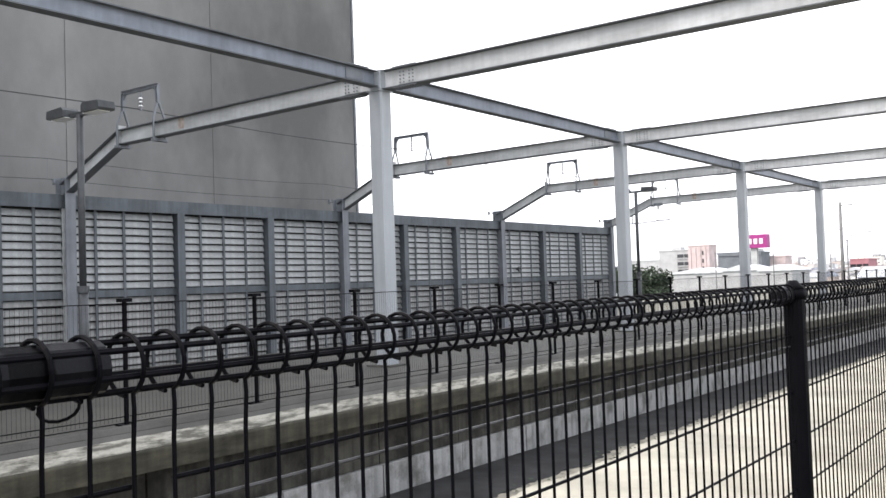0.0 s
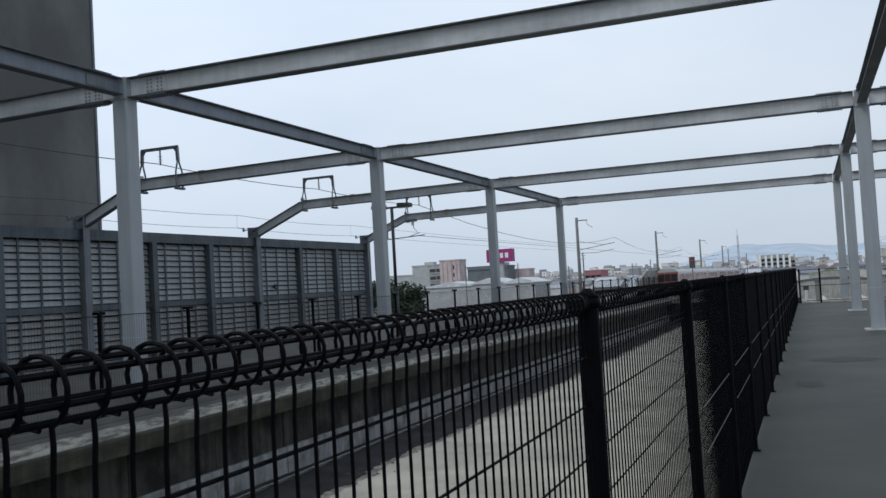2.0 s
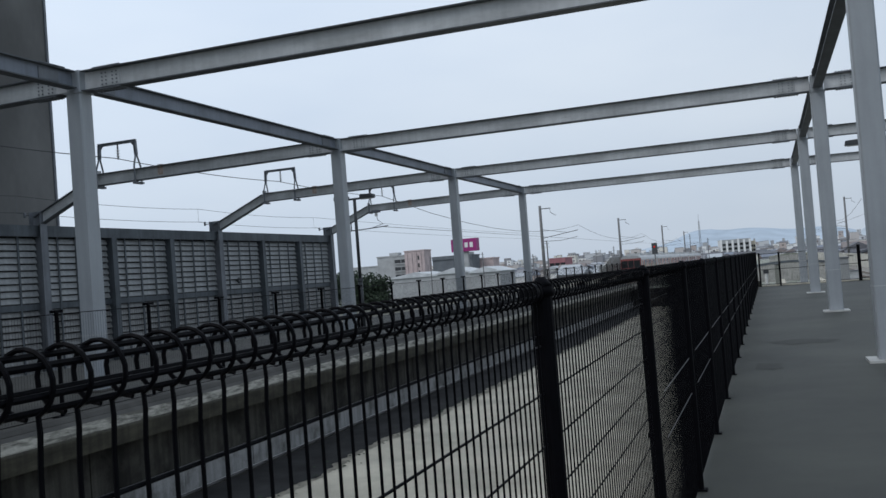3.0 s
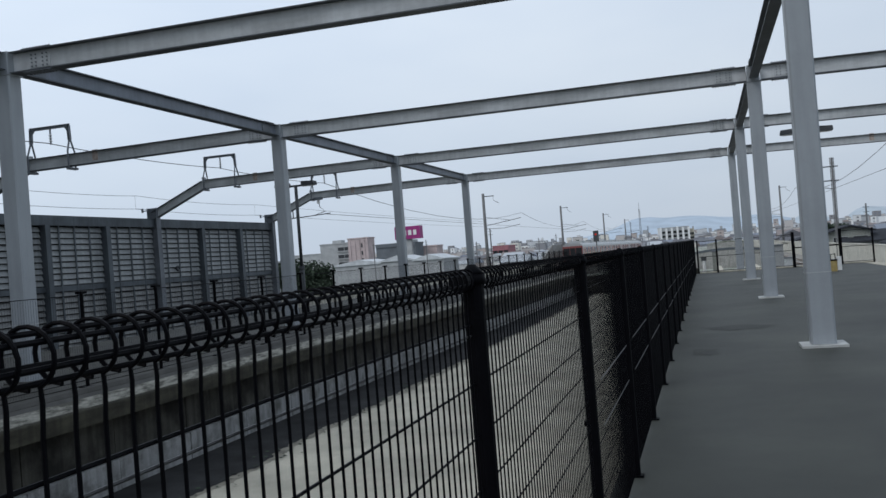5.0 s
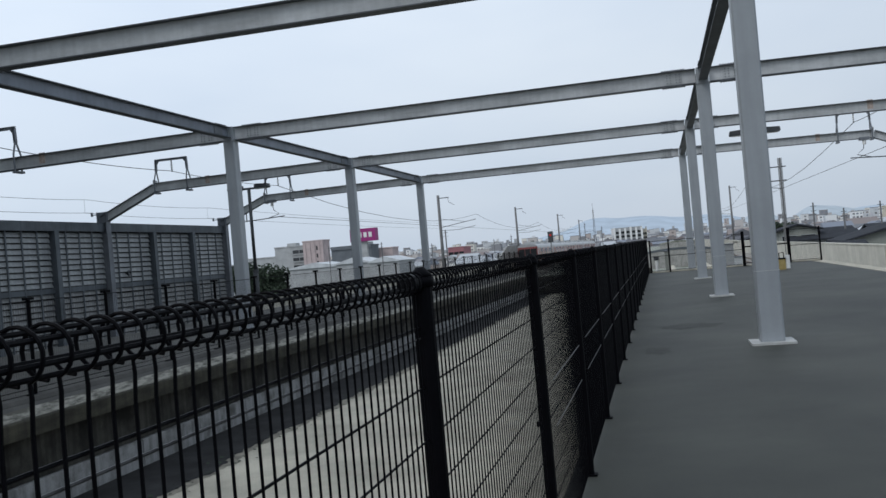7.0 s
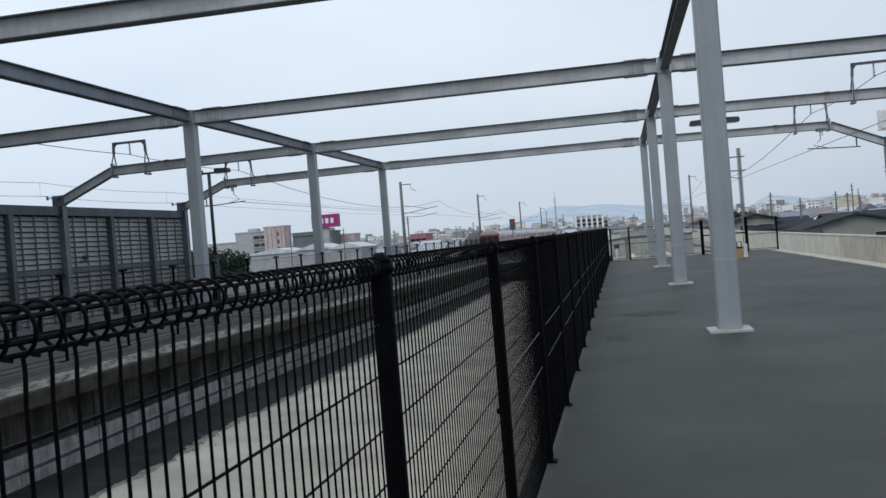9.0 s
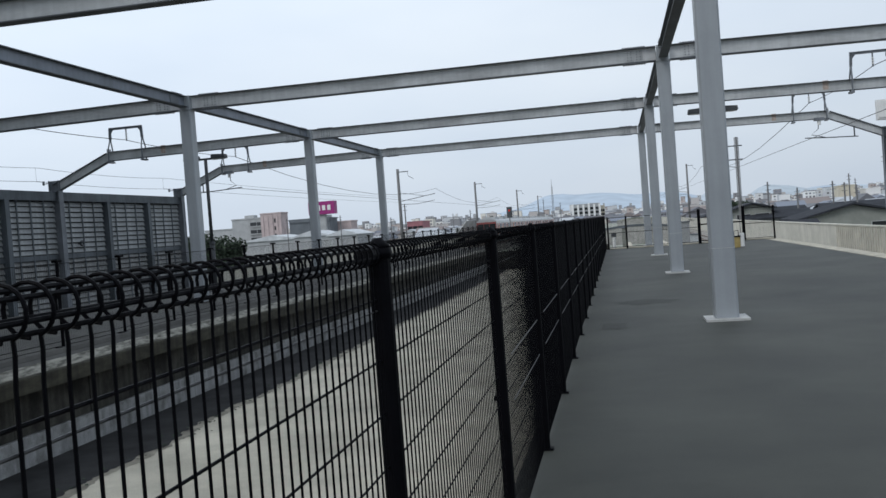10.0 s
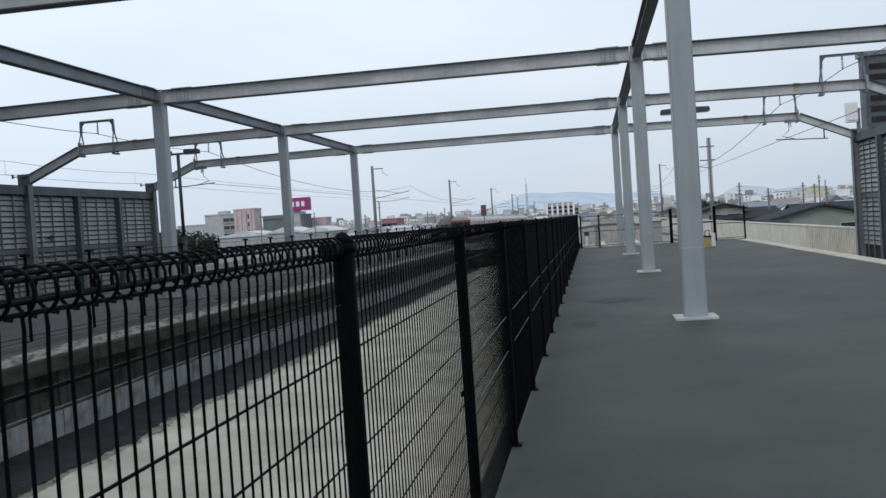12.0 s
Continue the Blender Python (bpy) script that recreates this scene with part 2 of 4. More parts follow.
BARK = mat("bark", (0.09, 0.07, 0.055), 0.9, vary=0.3, scale=3)


# ---- mesh helpers ----
class Mesh:
    def __init__(self):
        self.v, self.f = [], []

    def add(self, verts, faces):
        o = len(self.v)
        self.v += [tuple(p) for p in verts]
        self.f += [tuple(i + o for i in f) for f in faces]
        return self

    def box(self, x0, y0, z0, x1, y1, z1, c=0.0):
        """A box; c: chamfer of the four edges along its longest side."""
        d = [x1 - x0, y1 - y0, z1 - z0]
        a = d.index(max(d))
        if c <= 0:
            vs = [(x, y, z) for x in (x0, x1) for y in (y0, y1) for z in (z0, z1)]
            return self.add(vs, [(0, 1, 3, 2), (4, 6, 7, 5), (0, 4, 5, 1), (2, 3, 7, 6), (0, 2, 6, 4), (1, 5, 7, 3)])
        lo, hi = [x0, y0, z0], [x1, y1, z1]
        p, q = [i for i in range(3) if i != a]
        ring = [(lo[p] + c, lo[q]), (hi[p] - c, lo[q]), (hi[p], lo[q] + c), (hi[p], hi[q] - c), (hi[p] - c, hi[q]), (lo[p] + c, hi[q]), (lo[p], hi[q] - c), (lo[p], lo[q] + c)]
        vs = []
        for end in (lo[a], hi[a]):
            for u, w in ring:
                t = [0, 0, 0]
                t[a], t[p], t[q] = end, u, w
                vs.append(t)
        fs = [tuple(range(8)), tuple(range(15, 7, -1))] + [(i, 8 + i, 8 + (i + 1) % 8, (i + 1) % 8) for i in range(8)]
        return self.add(vs, fs)

    def prism(self, ring, d):
        """A closed outline (3D points), drawn out along d."""
        n = len(ring)
        d = Vector(d)
        vs = [Vector(p) for p in ring] + [Vector(p) + d for p in ring]
        return self.add(vs, [tuple(range(n)), tuple(range(2 * n - 1, n - 1, -1))] + [(i, n + i, n + (i + 1) % n, (i + 1) % n) for i in range(n)])

    def tube(self, pts, r, seg=6, closed=False, r1=None):
        """A round bar along points; r1: radius at its end."""
        pts = [Vector(p) for p in pts]
        n = len(pts)
        vs, fs = [], []
        for i, p in enumerate(pts):
            if closed:
                d = pts[(i + 1) % n] - pts[i - 1]
            else:
                d = pts[min(i + 1, n - 1)] - pts[max(i - 1, 0)]
            d.normalize()
            u = d.cross(Vector((0, 0, 1)) if abs(d.z) < 0.9 else Vector((0, 1, 0))).normalized()
            if abs(d.y) < 1e-6 and n > 3:
                u = Vector((0, 1, 0))
            w = d.cross(u)
            rr = r if r1 is None else r + (r1 - r) * i / (n - 1)
            for k in range(seg):
                a = 2 * math.pi * k / seg
                vs.append(p + (u * math.cos(a) + w * math.sin(a)) * rr)
        m = n if closed else n - 1
        for i in range(m):
            j = (i + 1) % n
            for k in range(seg):
                fs.append((i * seg + k, i * seg + (k + 1) % seg, j * seg + (k + 1) % seg, j * seg + k))
        if not closed:
            fs += [tuple(range(seg - 1, -1, -1)), tuple((n - 1) * seg + k for k in range(seg))]
        return self.add(vs, fs)

    def hbeam(self, p0, p1, depth, width, tf=0.016, tw=0.012):
        """An H section from p0 to p1, web upright (for an upright member the flanges face along x)."""
        p0, p1 = Vector(p0), Vector(p1)
        d = (p1 - p0).normalized()
        side = d.cross(Vector((0, 0, 1)))
        side = side.normalized() if side.length > 0.1 else Vector((0, 1, 0))
        up = side.cross(d)
        h, w = depth / 2, width / 2
        prof = [(-w, -h), (w, -h), (w, -h + tf), (tw / 2, -h + tf), (tw / 2, h - tf), (w, h - tf), (w, h), (-w, h), (-w, h - tf), (-tw / 2, h - tf), (-tw / 2, -h + tf), (-w, -h + tf)]
        n = 12
        vs = [e + side * a + up * b for e in (p0, p1) for a, b in prof]
        fs = [(i, n + i, n + (i + 1) % n, (i + 1) % n) for i in range(n)]
        for o in (0, n):
            fs += [(o, o + 1, o + 2, o + 3, o + 10, o + 11), (o + 3, o + 4, o + 9, o + 10), (o + 4, o + 5, o + 6, o + 7, o + 8, o + 9)]
        return self.add(vs, fs)

    def plates(self, p0, p1, width, spans):
        """Flat plates along p0-p1, each from one height over the line to another."""
        p0, p1 = Vector(p0), Vector(p1)
        d = (p1 - p0).normalized()
        out = d.cross(Vector((0, 0, 1))).normalized()
        up = out.cross(d)
        for lo, hi in spans:
            self.prism([p0 + out * (width / 2) + up * lo, p0 - out * (width / 2) + up * lo, p0 - out * (width / 2) + up * hi, p0 + out * (width / 2) + up * hi], p1 - p0)
        return self

    def data(self, name, material, smooth=False):
        me = bpy.data.meshes.new(name)
        me.from_pydata(self.v, [], self.f)
        me.materials.append(material)
        bm = bmesh.new()
        bm.from_mesh(me)
        if len(bm.faces) < 60000:
            bmesh.ops.recalc_face_normals(bm, faces=bm.faces)
        bm.to_mesh(me)
        bm.free()
        if smooth:
            for p in me.polygons:
                p.use_smooth = True
        return me


def part(name, m, material, parent, label="", smooth=False, kind=""):
    """Links a Mesh (or ready mesh data) as one mesh object under a thing or part."""
    ob = new(name, m.data(name, material, smooth) if isinstance(m, Mesh) else m)
    ob.parent = parent
    return tagged(ob, label, kind=kind)


def thing(name, at, label, category, group="", kind=""):
    ob = new(name)
    ob.empty_display_size = 0.2
    ob.location = at
    return tagged(ob, label, category, group, kind)


def solid(name, m, material, label, category, group="", kind="", at=(0, 0, 0), smooth=False):
    ob = new(name, m.data(name, material, smooth))
    ob.location = at
    return tagged(ob, label, category, group, kind)


def steel_beam(name, p0, p1, depth, width, web_m, flange_m, parent, tf=0.018):
    """A rolled beam: web, with top and bottom flange under it."""
    h = depth / 2
    web = part(name, Mesh().plates(p0, p1, 0.014, [(-h + tf, h - tf)]), web_m, parent)
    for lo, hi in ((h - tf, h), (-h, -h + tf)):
        part("flange", Mesh().plates(p0, p1, width, [(lo, hi)]), flange_m, web, "dark flange, shading put into its colour")
    return web


# ---- plan ----
MID = -4.17                      # the plan mirrors about x = MID
ROWS = (2.6, 12.55, 22.53, 32.22, 42.40)
X_LEFT, X_RIGHT = -10.18, 1.86   # column rows
BEAM_Z, BEAM_D = 5.175, 0.35
X_KINK, X_BAR = 13.88, 16.32     # from MID: where the beams bend, and the barriers
FENCE_FAR = -8.40
DECK_END = 40.7
RAIL_Z = -1.35
GROUND_Z = -8.0


def side(s, d):
    return MID + s * d


# ---- ground, decks, court ----
g = Mesh()
g.add([(-2600, -600, 0), (2600, -600, 0), (2600, 3600, 0), (-2600, 3600, 0)], [(0, 1, 2, 3)])
solid("ground", g, GROUND, "dull grey-green town ground below the viaduct", "ground", kind="structure", at=(0, 0, GROUND_Z))

d = Mesh().box(-0.12, -14, -0.45, 6.55, DECK_END, 0)
solid("floor", d, DECK, "grey asphalt platform deck with faint worn patches", "platform", kind="structure")
for n, (sx, sy, rx, ry) in enumerate(((0.95, 15.6, 0.50, 0.42), (0.42, 12.4, 0.16, 0.4))):
    out = [(sx + rx * (1 + 0.45 * noise.noise((math.cos(a) * 2, math.sin(a) * 2, n * 7.3))) * math.cos(a), sy + ry * (1 + 0.45 * noise.noise((math.cos(a) * 2, math.sin(a) * 2, n * 7.3))) * math.sin(a), 0.004) for a in [i * math.tau / 40 for i in range(40)]]
    sm = Mesh()
    sm.add(out, [tuple(range(40))])
    solid("deck_stain", sm, DECK_STAIN, "faint dark damp stain on the deck", "stain", kind="structure")
edge = thing("platform_edge", (0, 0, 0), "pale concrete edge strip along the platform deck", "platform edge", kind="structure")
for i in range(0, 54):
    y0 = -14 + i
    part("edge_slab", Mesh().box(6.554, y0 + 0.006, -0.45, 7.0, min(y0 + 0.994, DECK_END), 0.012), EDGE, edge)
d = Mesh().box(-15.0, -14, -0.45, FENCE_FAR + 0.1, 62, 0)
solid("floor_far_deck", d, DECK_FAR, "grey asphalt platform deck across the court", "platform", kind="structure")

F = FENCE_FAR
CF = -1.61                       # floor of the court
kerb = Mesh()
kerb.prism([(F + 0.104, -14, 0.02), (F + 0.16, -14, 0.01), (F + 0.20, -14, -0.045), (F + 0.20, -14, -0.42), (F + 0.104, -14, -0.42)], (0, 76, 0))
solid("kerb", kerb, KERB, "grey sloping concrete kerb under the far fence", "kerb", kind="structure")
solid("ledge_slope", Mesh().prism([(F + 0.204, -14, -0.055), (F + 0.298, -14, -0.100), (F + 0.298, -14, -0.24), (F + 0.204, -14, -0.24)], (0, 76, 0)), KERB, "grey sloping top of the court ledge", "ledge", kind="structure")
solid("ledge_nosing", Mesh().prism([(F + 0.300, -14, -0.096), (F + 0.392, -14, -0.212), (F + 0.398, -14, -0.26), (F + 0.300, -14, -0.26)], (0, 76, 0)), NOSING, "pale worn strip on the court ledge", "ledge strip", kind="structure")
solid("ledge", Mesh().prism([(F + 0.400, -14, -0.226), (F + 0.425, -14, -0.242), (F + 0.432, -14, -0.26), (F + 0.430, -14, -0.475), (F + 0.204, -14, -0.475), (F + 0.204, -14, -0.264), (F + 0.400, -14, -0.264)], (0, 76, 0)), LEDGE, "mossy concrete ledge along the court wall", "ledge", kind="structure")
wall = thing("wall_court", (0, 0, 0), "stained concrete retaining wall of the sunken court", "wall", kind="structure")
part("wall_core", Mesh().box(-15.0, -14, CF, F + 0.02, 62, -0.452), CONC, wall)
rng = random.Random(4)
for i in range(34):
    y0 = -6 + i * 2.0
    out = rng.uniform(0.0, 0.012)
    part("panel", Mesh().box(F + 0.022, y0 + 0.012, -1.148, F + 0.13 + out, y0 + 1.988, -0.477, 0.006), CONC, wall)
    part("skirting_panel", Mesh().box(F + 0.022, y0 + 0.015, CF, F + 0.19 + out * 2, y0 + 1.985, -1.154, 0.008), SKIRT, wall, "pale concrete skirting")
c = Mesh().box(F + 0.02, -14, CF - 0.2, -0.12, 62, CF)
solid("floor_court", c, COURT, "pale concrete floor of the sunken court", "floor", kind="structure")


def strip_edge(y, seed):
    return 0.16 * noise.noise((y * 0.35, 3.1, 0)) + 0.13 * noise.noise((y * 1.6, seed, 0)) + 0.07 * noise.noise((y * 5.1, seed + 4, 0)) + 0.05 * noise.noise((y * 13.0, seed + 9, 0))


def floor_strip(name, width, seed, z, material, label):
    """Flat ragged strip along the foot of the court wall."""
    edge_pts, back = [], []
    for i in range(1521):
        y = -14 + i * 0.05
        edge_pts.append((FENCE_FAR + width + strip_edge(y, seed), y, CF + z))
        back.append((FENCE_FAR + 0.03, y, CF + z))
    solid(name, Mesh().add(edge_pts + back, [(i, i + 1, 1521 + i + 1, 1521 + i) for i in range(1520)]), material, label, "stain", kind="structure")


floor_strip("brown_floor_margin", 1.80, 2.3, 0.004, COURT_BROWN, "brownish margin on the court floor")
floor_strip("dark_floor_strip", 1.62, 7.7, 0.008, DARK_MATT, "dark strip along the court wall")
rng = random.Random(23)
lit = Mesh()
for i in range(420):
    y = rng.uniform(2, 40)
    x = F + 1.65 + 0.16 * noise.noise((y * 0.35, 3.1, 0)) + rng.gauss(0, 0.16)
    a, q = rng.uniform(0, math.tau), rng.uniform(0.015, 0.05)
    u, w = Vector((math.cos(a), math.sin(a), 0)) * q, Vector((-math.sin(a), math.cos(a), 0.35)) * q * 0.55
    c = Vector((x, y, CF + 0.016 + q * 0.2))
    lit.add([c - u, c + w, c + u, c - w], [(0, 1, 2, 3)])
solid("leaf_litter", lit, LEAF, "small dark leaves strewn on the court floor", "leaves", kind="stuff")
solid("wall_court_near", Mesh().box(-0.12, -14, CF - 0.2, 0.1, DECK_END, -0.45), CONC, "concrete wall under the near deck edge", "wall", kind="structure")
solid("wall_court_end", Mesh().box(FENCE_FAR, 61.8, CF, -0.1, 62.1, -0.4), CONC, "concrete end wall of the court", "wall", kind="structure")

# viaduct that carries the two tracks
v = Mesh().box(side(-1, 16.9), -14, RAIL_Z - 1.6, side(1, 16.9), 420, RAIL_Z - 0.75)
solid("viaduct", v, VIADUCT, "long concrete viaduct carrying the tracks", "viaduct", kind="structure")
for s in (-1, 1):
    x0, x1 = sorted((side(s, 10.9), side(s, 16.0)))
    solid("track_bed", Mesh().box(x0, -14, RAIL_Z - 0.748, x1, 420, RAIL_Z - 0.2), BALLAST, "brown-grey stone ballast of the railway track", "track bed", kind="structure")
    tr = thing("track", (side(s, 13.15), 0, RAIL_Z), "pair of steel rails on concrete sleepers", "railway track", kind="structure")
    for k in (-1, 1):
        part("rail", Mesh().hbeam((k * 0.5335, -14, -0.085), (k * 0.5335, 420, -0.085), 0.15, 0.10, 0.03, 0.03), RAIL, tr)
    sl = Mesh()
    for i in range(330):
        sl.box(-1.0, 20 + i * 0.7, -0.24, 1.0, 20.2 + i * 0.7, -0.165)
    part("sleepers", sl, CONC_PALE, tr, kind="stuff")
    # low parapet beyond the barrier
    pw = thing("parapet", (side(s, 16.25), 0, 0), "pale ribbed concrete parapet along the viaduct", "parapet", kind="structure")
    part("parapet_wall", Mesh().box(-0.08, 42.7, RAIL_Z - 0.75, 0.08, 420, 0.02), PARAPET, pw)
    part("coping", Mesh().box(-0.12, 42.7, 0.024, 0.12, 420, 0.12, 0.02), PARAPET, pw)
    for i in range(24):
        y0 = 42.9 + i * 0.42
        part("rib", Mesh().box(-0.125, y0, RAIL_Z - 0.7, -0.083, y0 + 0.09, 0.02) if s > 0 else Mesh().box(0.083, y0, RAIL_Z - 0.7, 0.125, y0 + 0.09, 0.02), PARAPET, pw)


# ---- steel frame ----
BOLT = Mesh().tube([(0, 0, 0), (0, 0.014, 0)], 0.0135, 6).data("bolt", GALV_DARK)
BOLT_UP = Mesh().tube([(0, 0, 0), (0, 0, 0.018)], 0.016, 6).data("bolt", GALV_DARK)


def column(x, y, plate=None):
    t = thing("steel_column", (x, y, 0), "square grey painted steel column on a pale base plate", "column", "columns of the steel frame")
    w = 0.15
    part("shaft", Mesh().box(-w, -w, 0.032, w, w, BEAM_Z - BEAM_D / 2 - 0.022, 0.022), STEEL, t)
    part("base_plate", Mesh().box(-0.272, -0.272, 0.0, 0.272, 0.272, 0.03), plate or PLATE, t, "painted base plate")
    part("seam_band", Mesh().box(-w - 0.003, -w - 0.003, 0.935, w + 0.003, w + 0.003, 0.943), GALV, t)
    part("cap_plate", Mesh().box(-0.17, -0.17, BEAM_Z - BEAM_D / 2 - 0.022, 0.17, 0.17, BEAM_Z - BEAM_D / 2 - 0.002), STEEL, t)
    part("joint_block", Mesh().box(-0.135, -0.135, BEAM_Z - BEAM_D / 2, 0.135, 0.135, BEAM_Z + BEAM_D / 2 + 0.012, 0.01), STEEL, t)
    return t


for y in ROWS:
    for x in (X_LEFT, X_RIGHT):
        column(x, y, KERB if x < 0 else None)


def splice(parent, x, z):
    """Bolted splice: web plate and flange plates round the beam at x."""
    up = BEAM_D / 2
    pl = part("splice_plate", Mesh().box(x - 0.20, -0.019, z - 0.12, x + 0.20, 0.019, z + 0.12), GALV, parent, "bolted splice plate")
    for dx in (-0.145, -0.065, 0.065, 0.145):
        for k in range(4):
            b = part("bolt", BOLT, None, pl)
            b.location = (x + dx, -0.040, z - 0.093 + 0.062 * k)
    for k, za in ((1, z + up + 0.001), (-1, z - up - 0.015)):
        fp = part("flange_plate", Mesh().box(x - 0.27, -0.115, za, x + 0.27, 0.115, za + 0.014), GALV_DARK, parent, "bolted flange plate")
        for i in range(9):
            for yy in (-0.075, 0.075):
                b = part("bolt", BOLT_UP, None, fp)
                b.location = (x - 0.24 + 0.06 * i, yy, za + 0.013 if k > 0 else za - 0.017)
    return pl


def cross_beam(y):
    t = thing("cross_beam", (0, y, 0), "weathered galvanised steel cross beam with sloping ends", "beam", "cross beams of the steel frame")
    z = BEAM_Z
    J = 0.66
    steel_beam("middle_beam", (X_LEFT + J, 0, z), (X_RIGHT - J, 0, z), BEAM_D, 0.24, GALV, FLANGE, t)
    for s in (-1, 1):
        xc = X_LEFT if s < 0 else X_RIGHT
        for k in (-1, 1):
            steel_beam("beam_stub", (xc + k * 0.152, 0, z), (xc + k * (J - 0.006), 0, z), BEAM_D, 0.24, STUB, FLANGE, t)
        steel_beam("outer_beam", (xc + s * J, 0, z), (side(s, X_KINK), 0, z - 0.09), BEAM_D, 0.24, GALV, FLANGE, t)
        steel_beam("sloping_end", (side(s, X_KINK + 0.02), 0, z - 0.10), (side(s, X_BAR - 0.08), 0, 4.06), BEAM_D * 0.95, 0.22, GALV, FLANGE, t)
        part("knee_plate", Mesh().box(side(s, X_KINK) - 0.02, -0.125, z - 0.22, side(s, X_KINK) + 0.02, 0.125, z + 0.19), GALV, t)
        part("primer_mark", Mesh().box(side(s, X_KINK - 2.2) - 0.09, -0.0125, z - 0.15, side(s, X_KINK - 2.2) + 0.09, 0.0125, z + 0.15), PATCH, t, "orange-brown primer mark")
        splice(t, xc + s * J, z)
        splice(t, xc - s * J, z)
    return t


for y in ROWS:
    cross_beam(y)
for x in (X_LEFT, X_RIGHT):
    for a, b in zip(ROWS, ROWS[1:]):
        t = thing("side_beam", (x, a, 0), "grey steel beam joining two columns lengthwise", "beam", "lengthwise beams of the steel frame")
        steel_beam("beam", (0, 0.152, BEAM_Z + 0.025), (0, b - a - 0.152, BEAM_Z + 0.025), 0.29, 0.2, SIDE_STEEL, FLANGE, t)
        for yy in (0.70, b - a - 0.70):
            part("splice_plate", Mesh().box(-0.02, yy - 0.22, BEAM_Z - 0.065, 0.02, yy + 0.22, BEAM_Z + 0.115).box(-0.11, yy - 0.28, BEAM_Z + 0.171, 0.11, yy + 0.28, BEAM_Z + 0.183), GALV_DARK, t)


# ---- overhead line: portals, insulators, arms, wires ----
def insulator(m_parent, x, z, n=3):
    part("rod", Mesh().tube([(x, 0, z), (x, 0, z - 0.45)], 0.026, 6), GALV_DARK, m_parent)
    for i in range(n):
        zz = z - 0.17 - 0.085 * i
        part("insulator_disc", Mesh().tube([(x, 0, zz + 0.02), (x, 0, zz), (x, 0, zz - 0.015)], 0.03, 10, r1=0.058), PORCELAIN, m_parent, "white insulator disc")


for s in (-1, 1):
    for y in ROWS[1:]:
        t = thing("catenary_portal", (side(s, X_KINK - 0.74), y, 5.13), "small steel portal bracket bolted on the beam", "bracket", "brackets for the overhead line")
        for k in (-0.68, 0.68):
            q = k * 0.93
            part("leg", Mesh().hbeam((k * 0.96, 0, 0.56), (q, 0, 0.98), 0.08, 0.08, 0.012, 0.012), GALV_DARK, t)
            for e in (-1, 1):
                part("leg_foot", Mesh().tube([(k * 0.96, e * 0.02, 0.58), (k * 0.99, e * 0.15, 0.22), (k, e * 0.15, -0.30)], 0.028, 6), GALV_DARK, t)
            part("gusset", Mesh().prism([(q, -0.01, 0.95), (k * 0.72, -0.01, 0.95), (q, -0.01, 0.76)], (0, 0.02, 0)), GALV_DARK, t)
            part("clamp", Mesh().box(k - 0.06, -0.19, -0.30, k + 0.06, 0.19, -0.24), GALV_DARK, t)
        part("top_bar", Mesh().hbeam((-0.68, 0, 0.98), (0.68, 0, 0.98), 0.085, 0.08, 0.012, 0.012), GALV_DARK, t)
        insulator(t, 0.02, 0.94)
        if y > 40:
            a = thing("registration_arm", (side(s, 13.15), y - 0.05, 4.05), "thin steel registration arm holding the contact wire", "bracket", "registration arms")
            part("arm", Mesh().tube([(s * 1.9, 0, 0.0), (s * 0.9, 0, 0.04), (-s * 0.25, 0, 0.10)], 0.025, 6), DARKMETAL, a)
            part("stay", Mesh().tube([(s * 0.35, 0, 0.88), (s * 0.3, 0, 0.45), (s * 0.02, 0, 0.22), (s * 0.6, 0, 0.06)], 0.018, 6), DARKMETAL, a)
            part("hanger", Mesh().tube([(s * 1.75, 0, 0.0), (s * 1.75, 0, 0.45)], 0.03, 6), DARKMETAL, a)
            part("insulator", Mesh().tube([(s * 0.35, 0, 0.62), (s * 0.35, 0, 0.80)], 0.075, 10), PORCELAIN, a, "white insulator under the beam")
            part("clamp_box", Mesh().box(s * 0.35 - 0.2, -0.1, 0.80, s * 0.35 + 0.2, 0.1, 0.93), GALV_DARK, a)


def wire(pts, r, label):
    solid("overhead_wire", Mesh().tube(pts, r, 5), WIRE, label, "wire", "overhead wires")


def sag(x, ys, z, drop, x1=None):
    out = []
    for a, b in zip(ys, ys[1:]):
        for i in range(8):
            f = i / 8
            out.append((x if x1 is None else x + (x1 - x) * (a + (b - a) * f - ys[0]) / (ys[-1] - ys[0]), a + (b - a) * f, z - drop * 4 * f * (1 - f)))
    return out + [(x if x1 is None else x1, ys[-1], z)]


for s in (-1, 1):
    ys = (-14, 12.5, 22.5, 32.2, 42.4)
    wire(sag(side(s, X_KINK - 0.7), ys, 5.66, 0.10), 0.013, "dark feeder wire hung from the portals")
    wire([(side(s, X_KINK - 0.7), 42.4, 5.66)] + sag(side(s, X_KINK - 0.9), (43, 92, 141, 197, 250, 330), 5.5, 1.1)[1:], 0.015, "dark messenger wire sagging between the masts")
    wire([(side(s, 13.15), y, 4.12) for y in ((-14, 12.5, 42.4, 92, 141, 197, 250, 330) if s > 0 else (42.4, 92, 141, 197, 250, 330))], 0.012, "dark contact wire over the track")
    ends = (2.6, 12.55, 22.53, 32.22, 42.4, 92) if s < 0 else (42.4, 92)
    if s > 0:
        continue
    wire(sag(side(s, 16.9), ends, 4.92, 0.10), 0.008, "thin line wire along the barrier top")
    wire(sag(side(s, 16.9), ends, 4.40, 0.08), 0.008, "thin line wire along the barrier top")


# ---- noise barriers ----
SLAT = {}


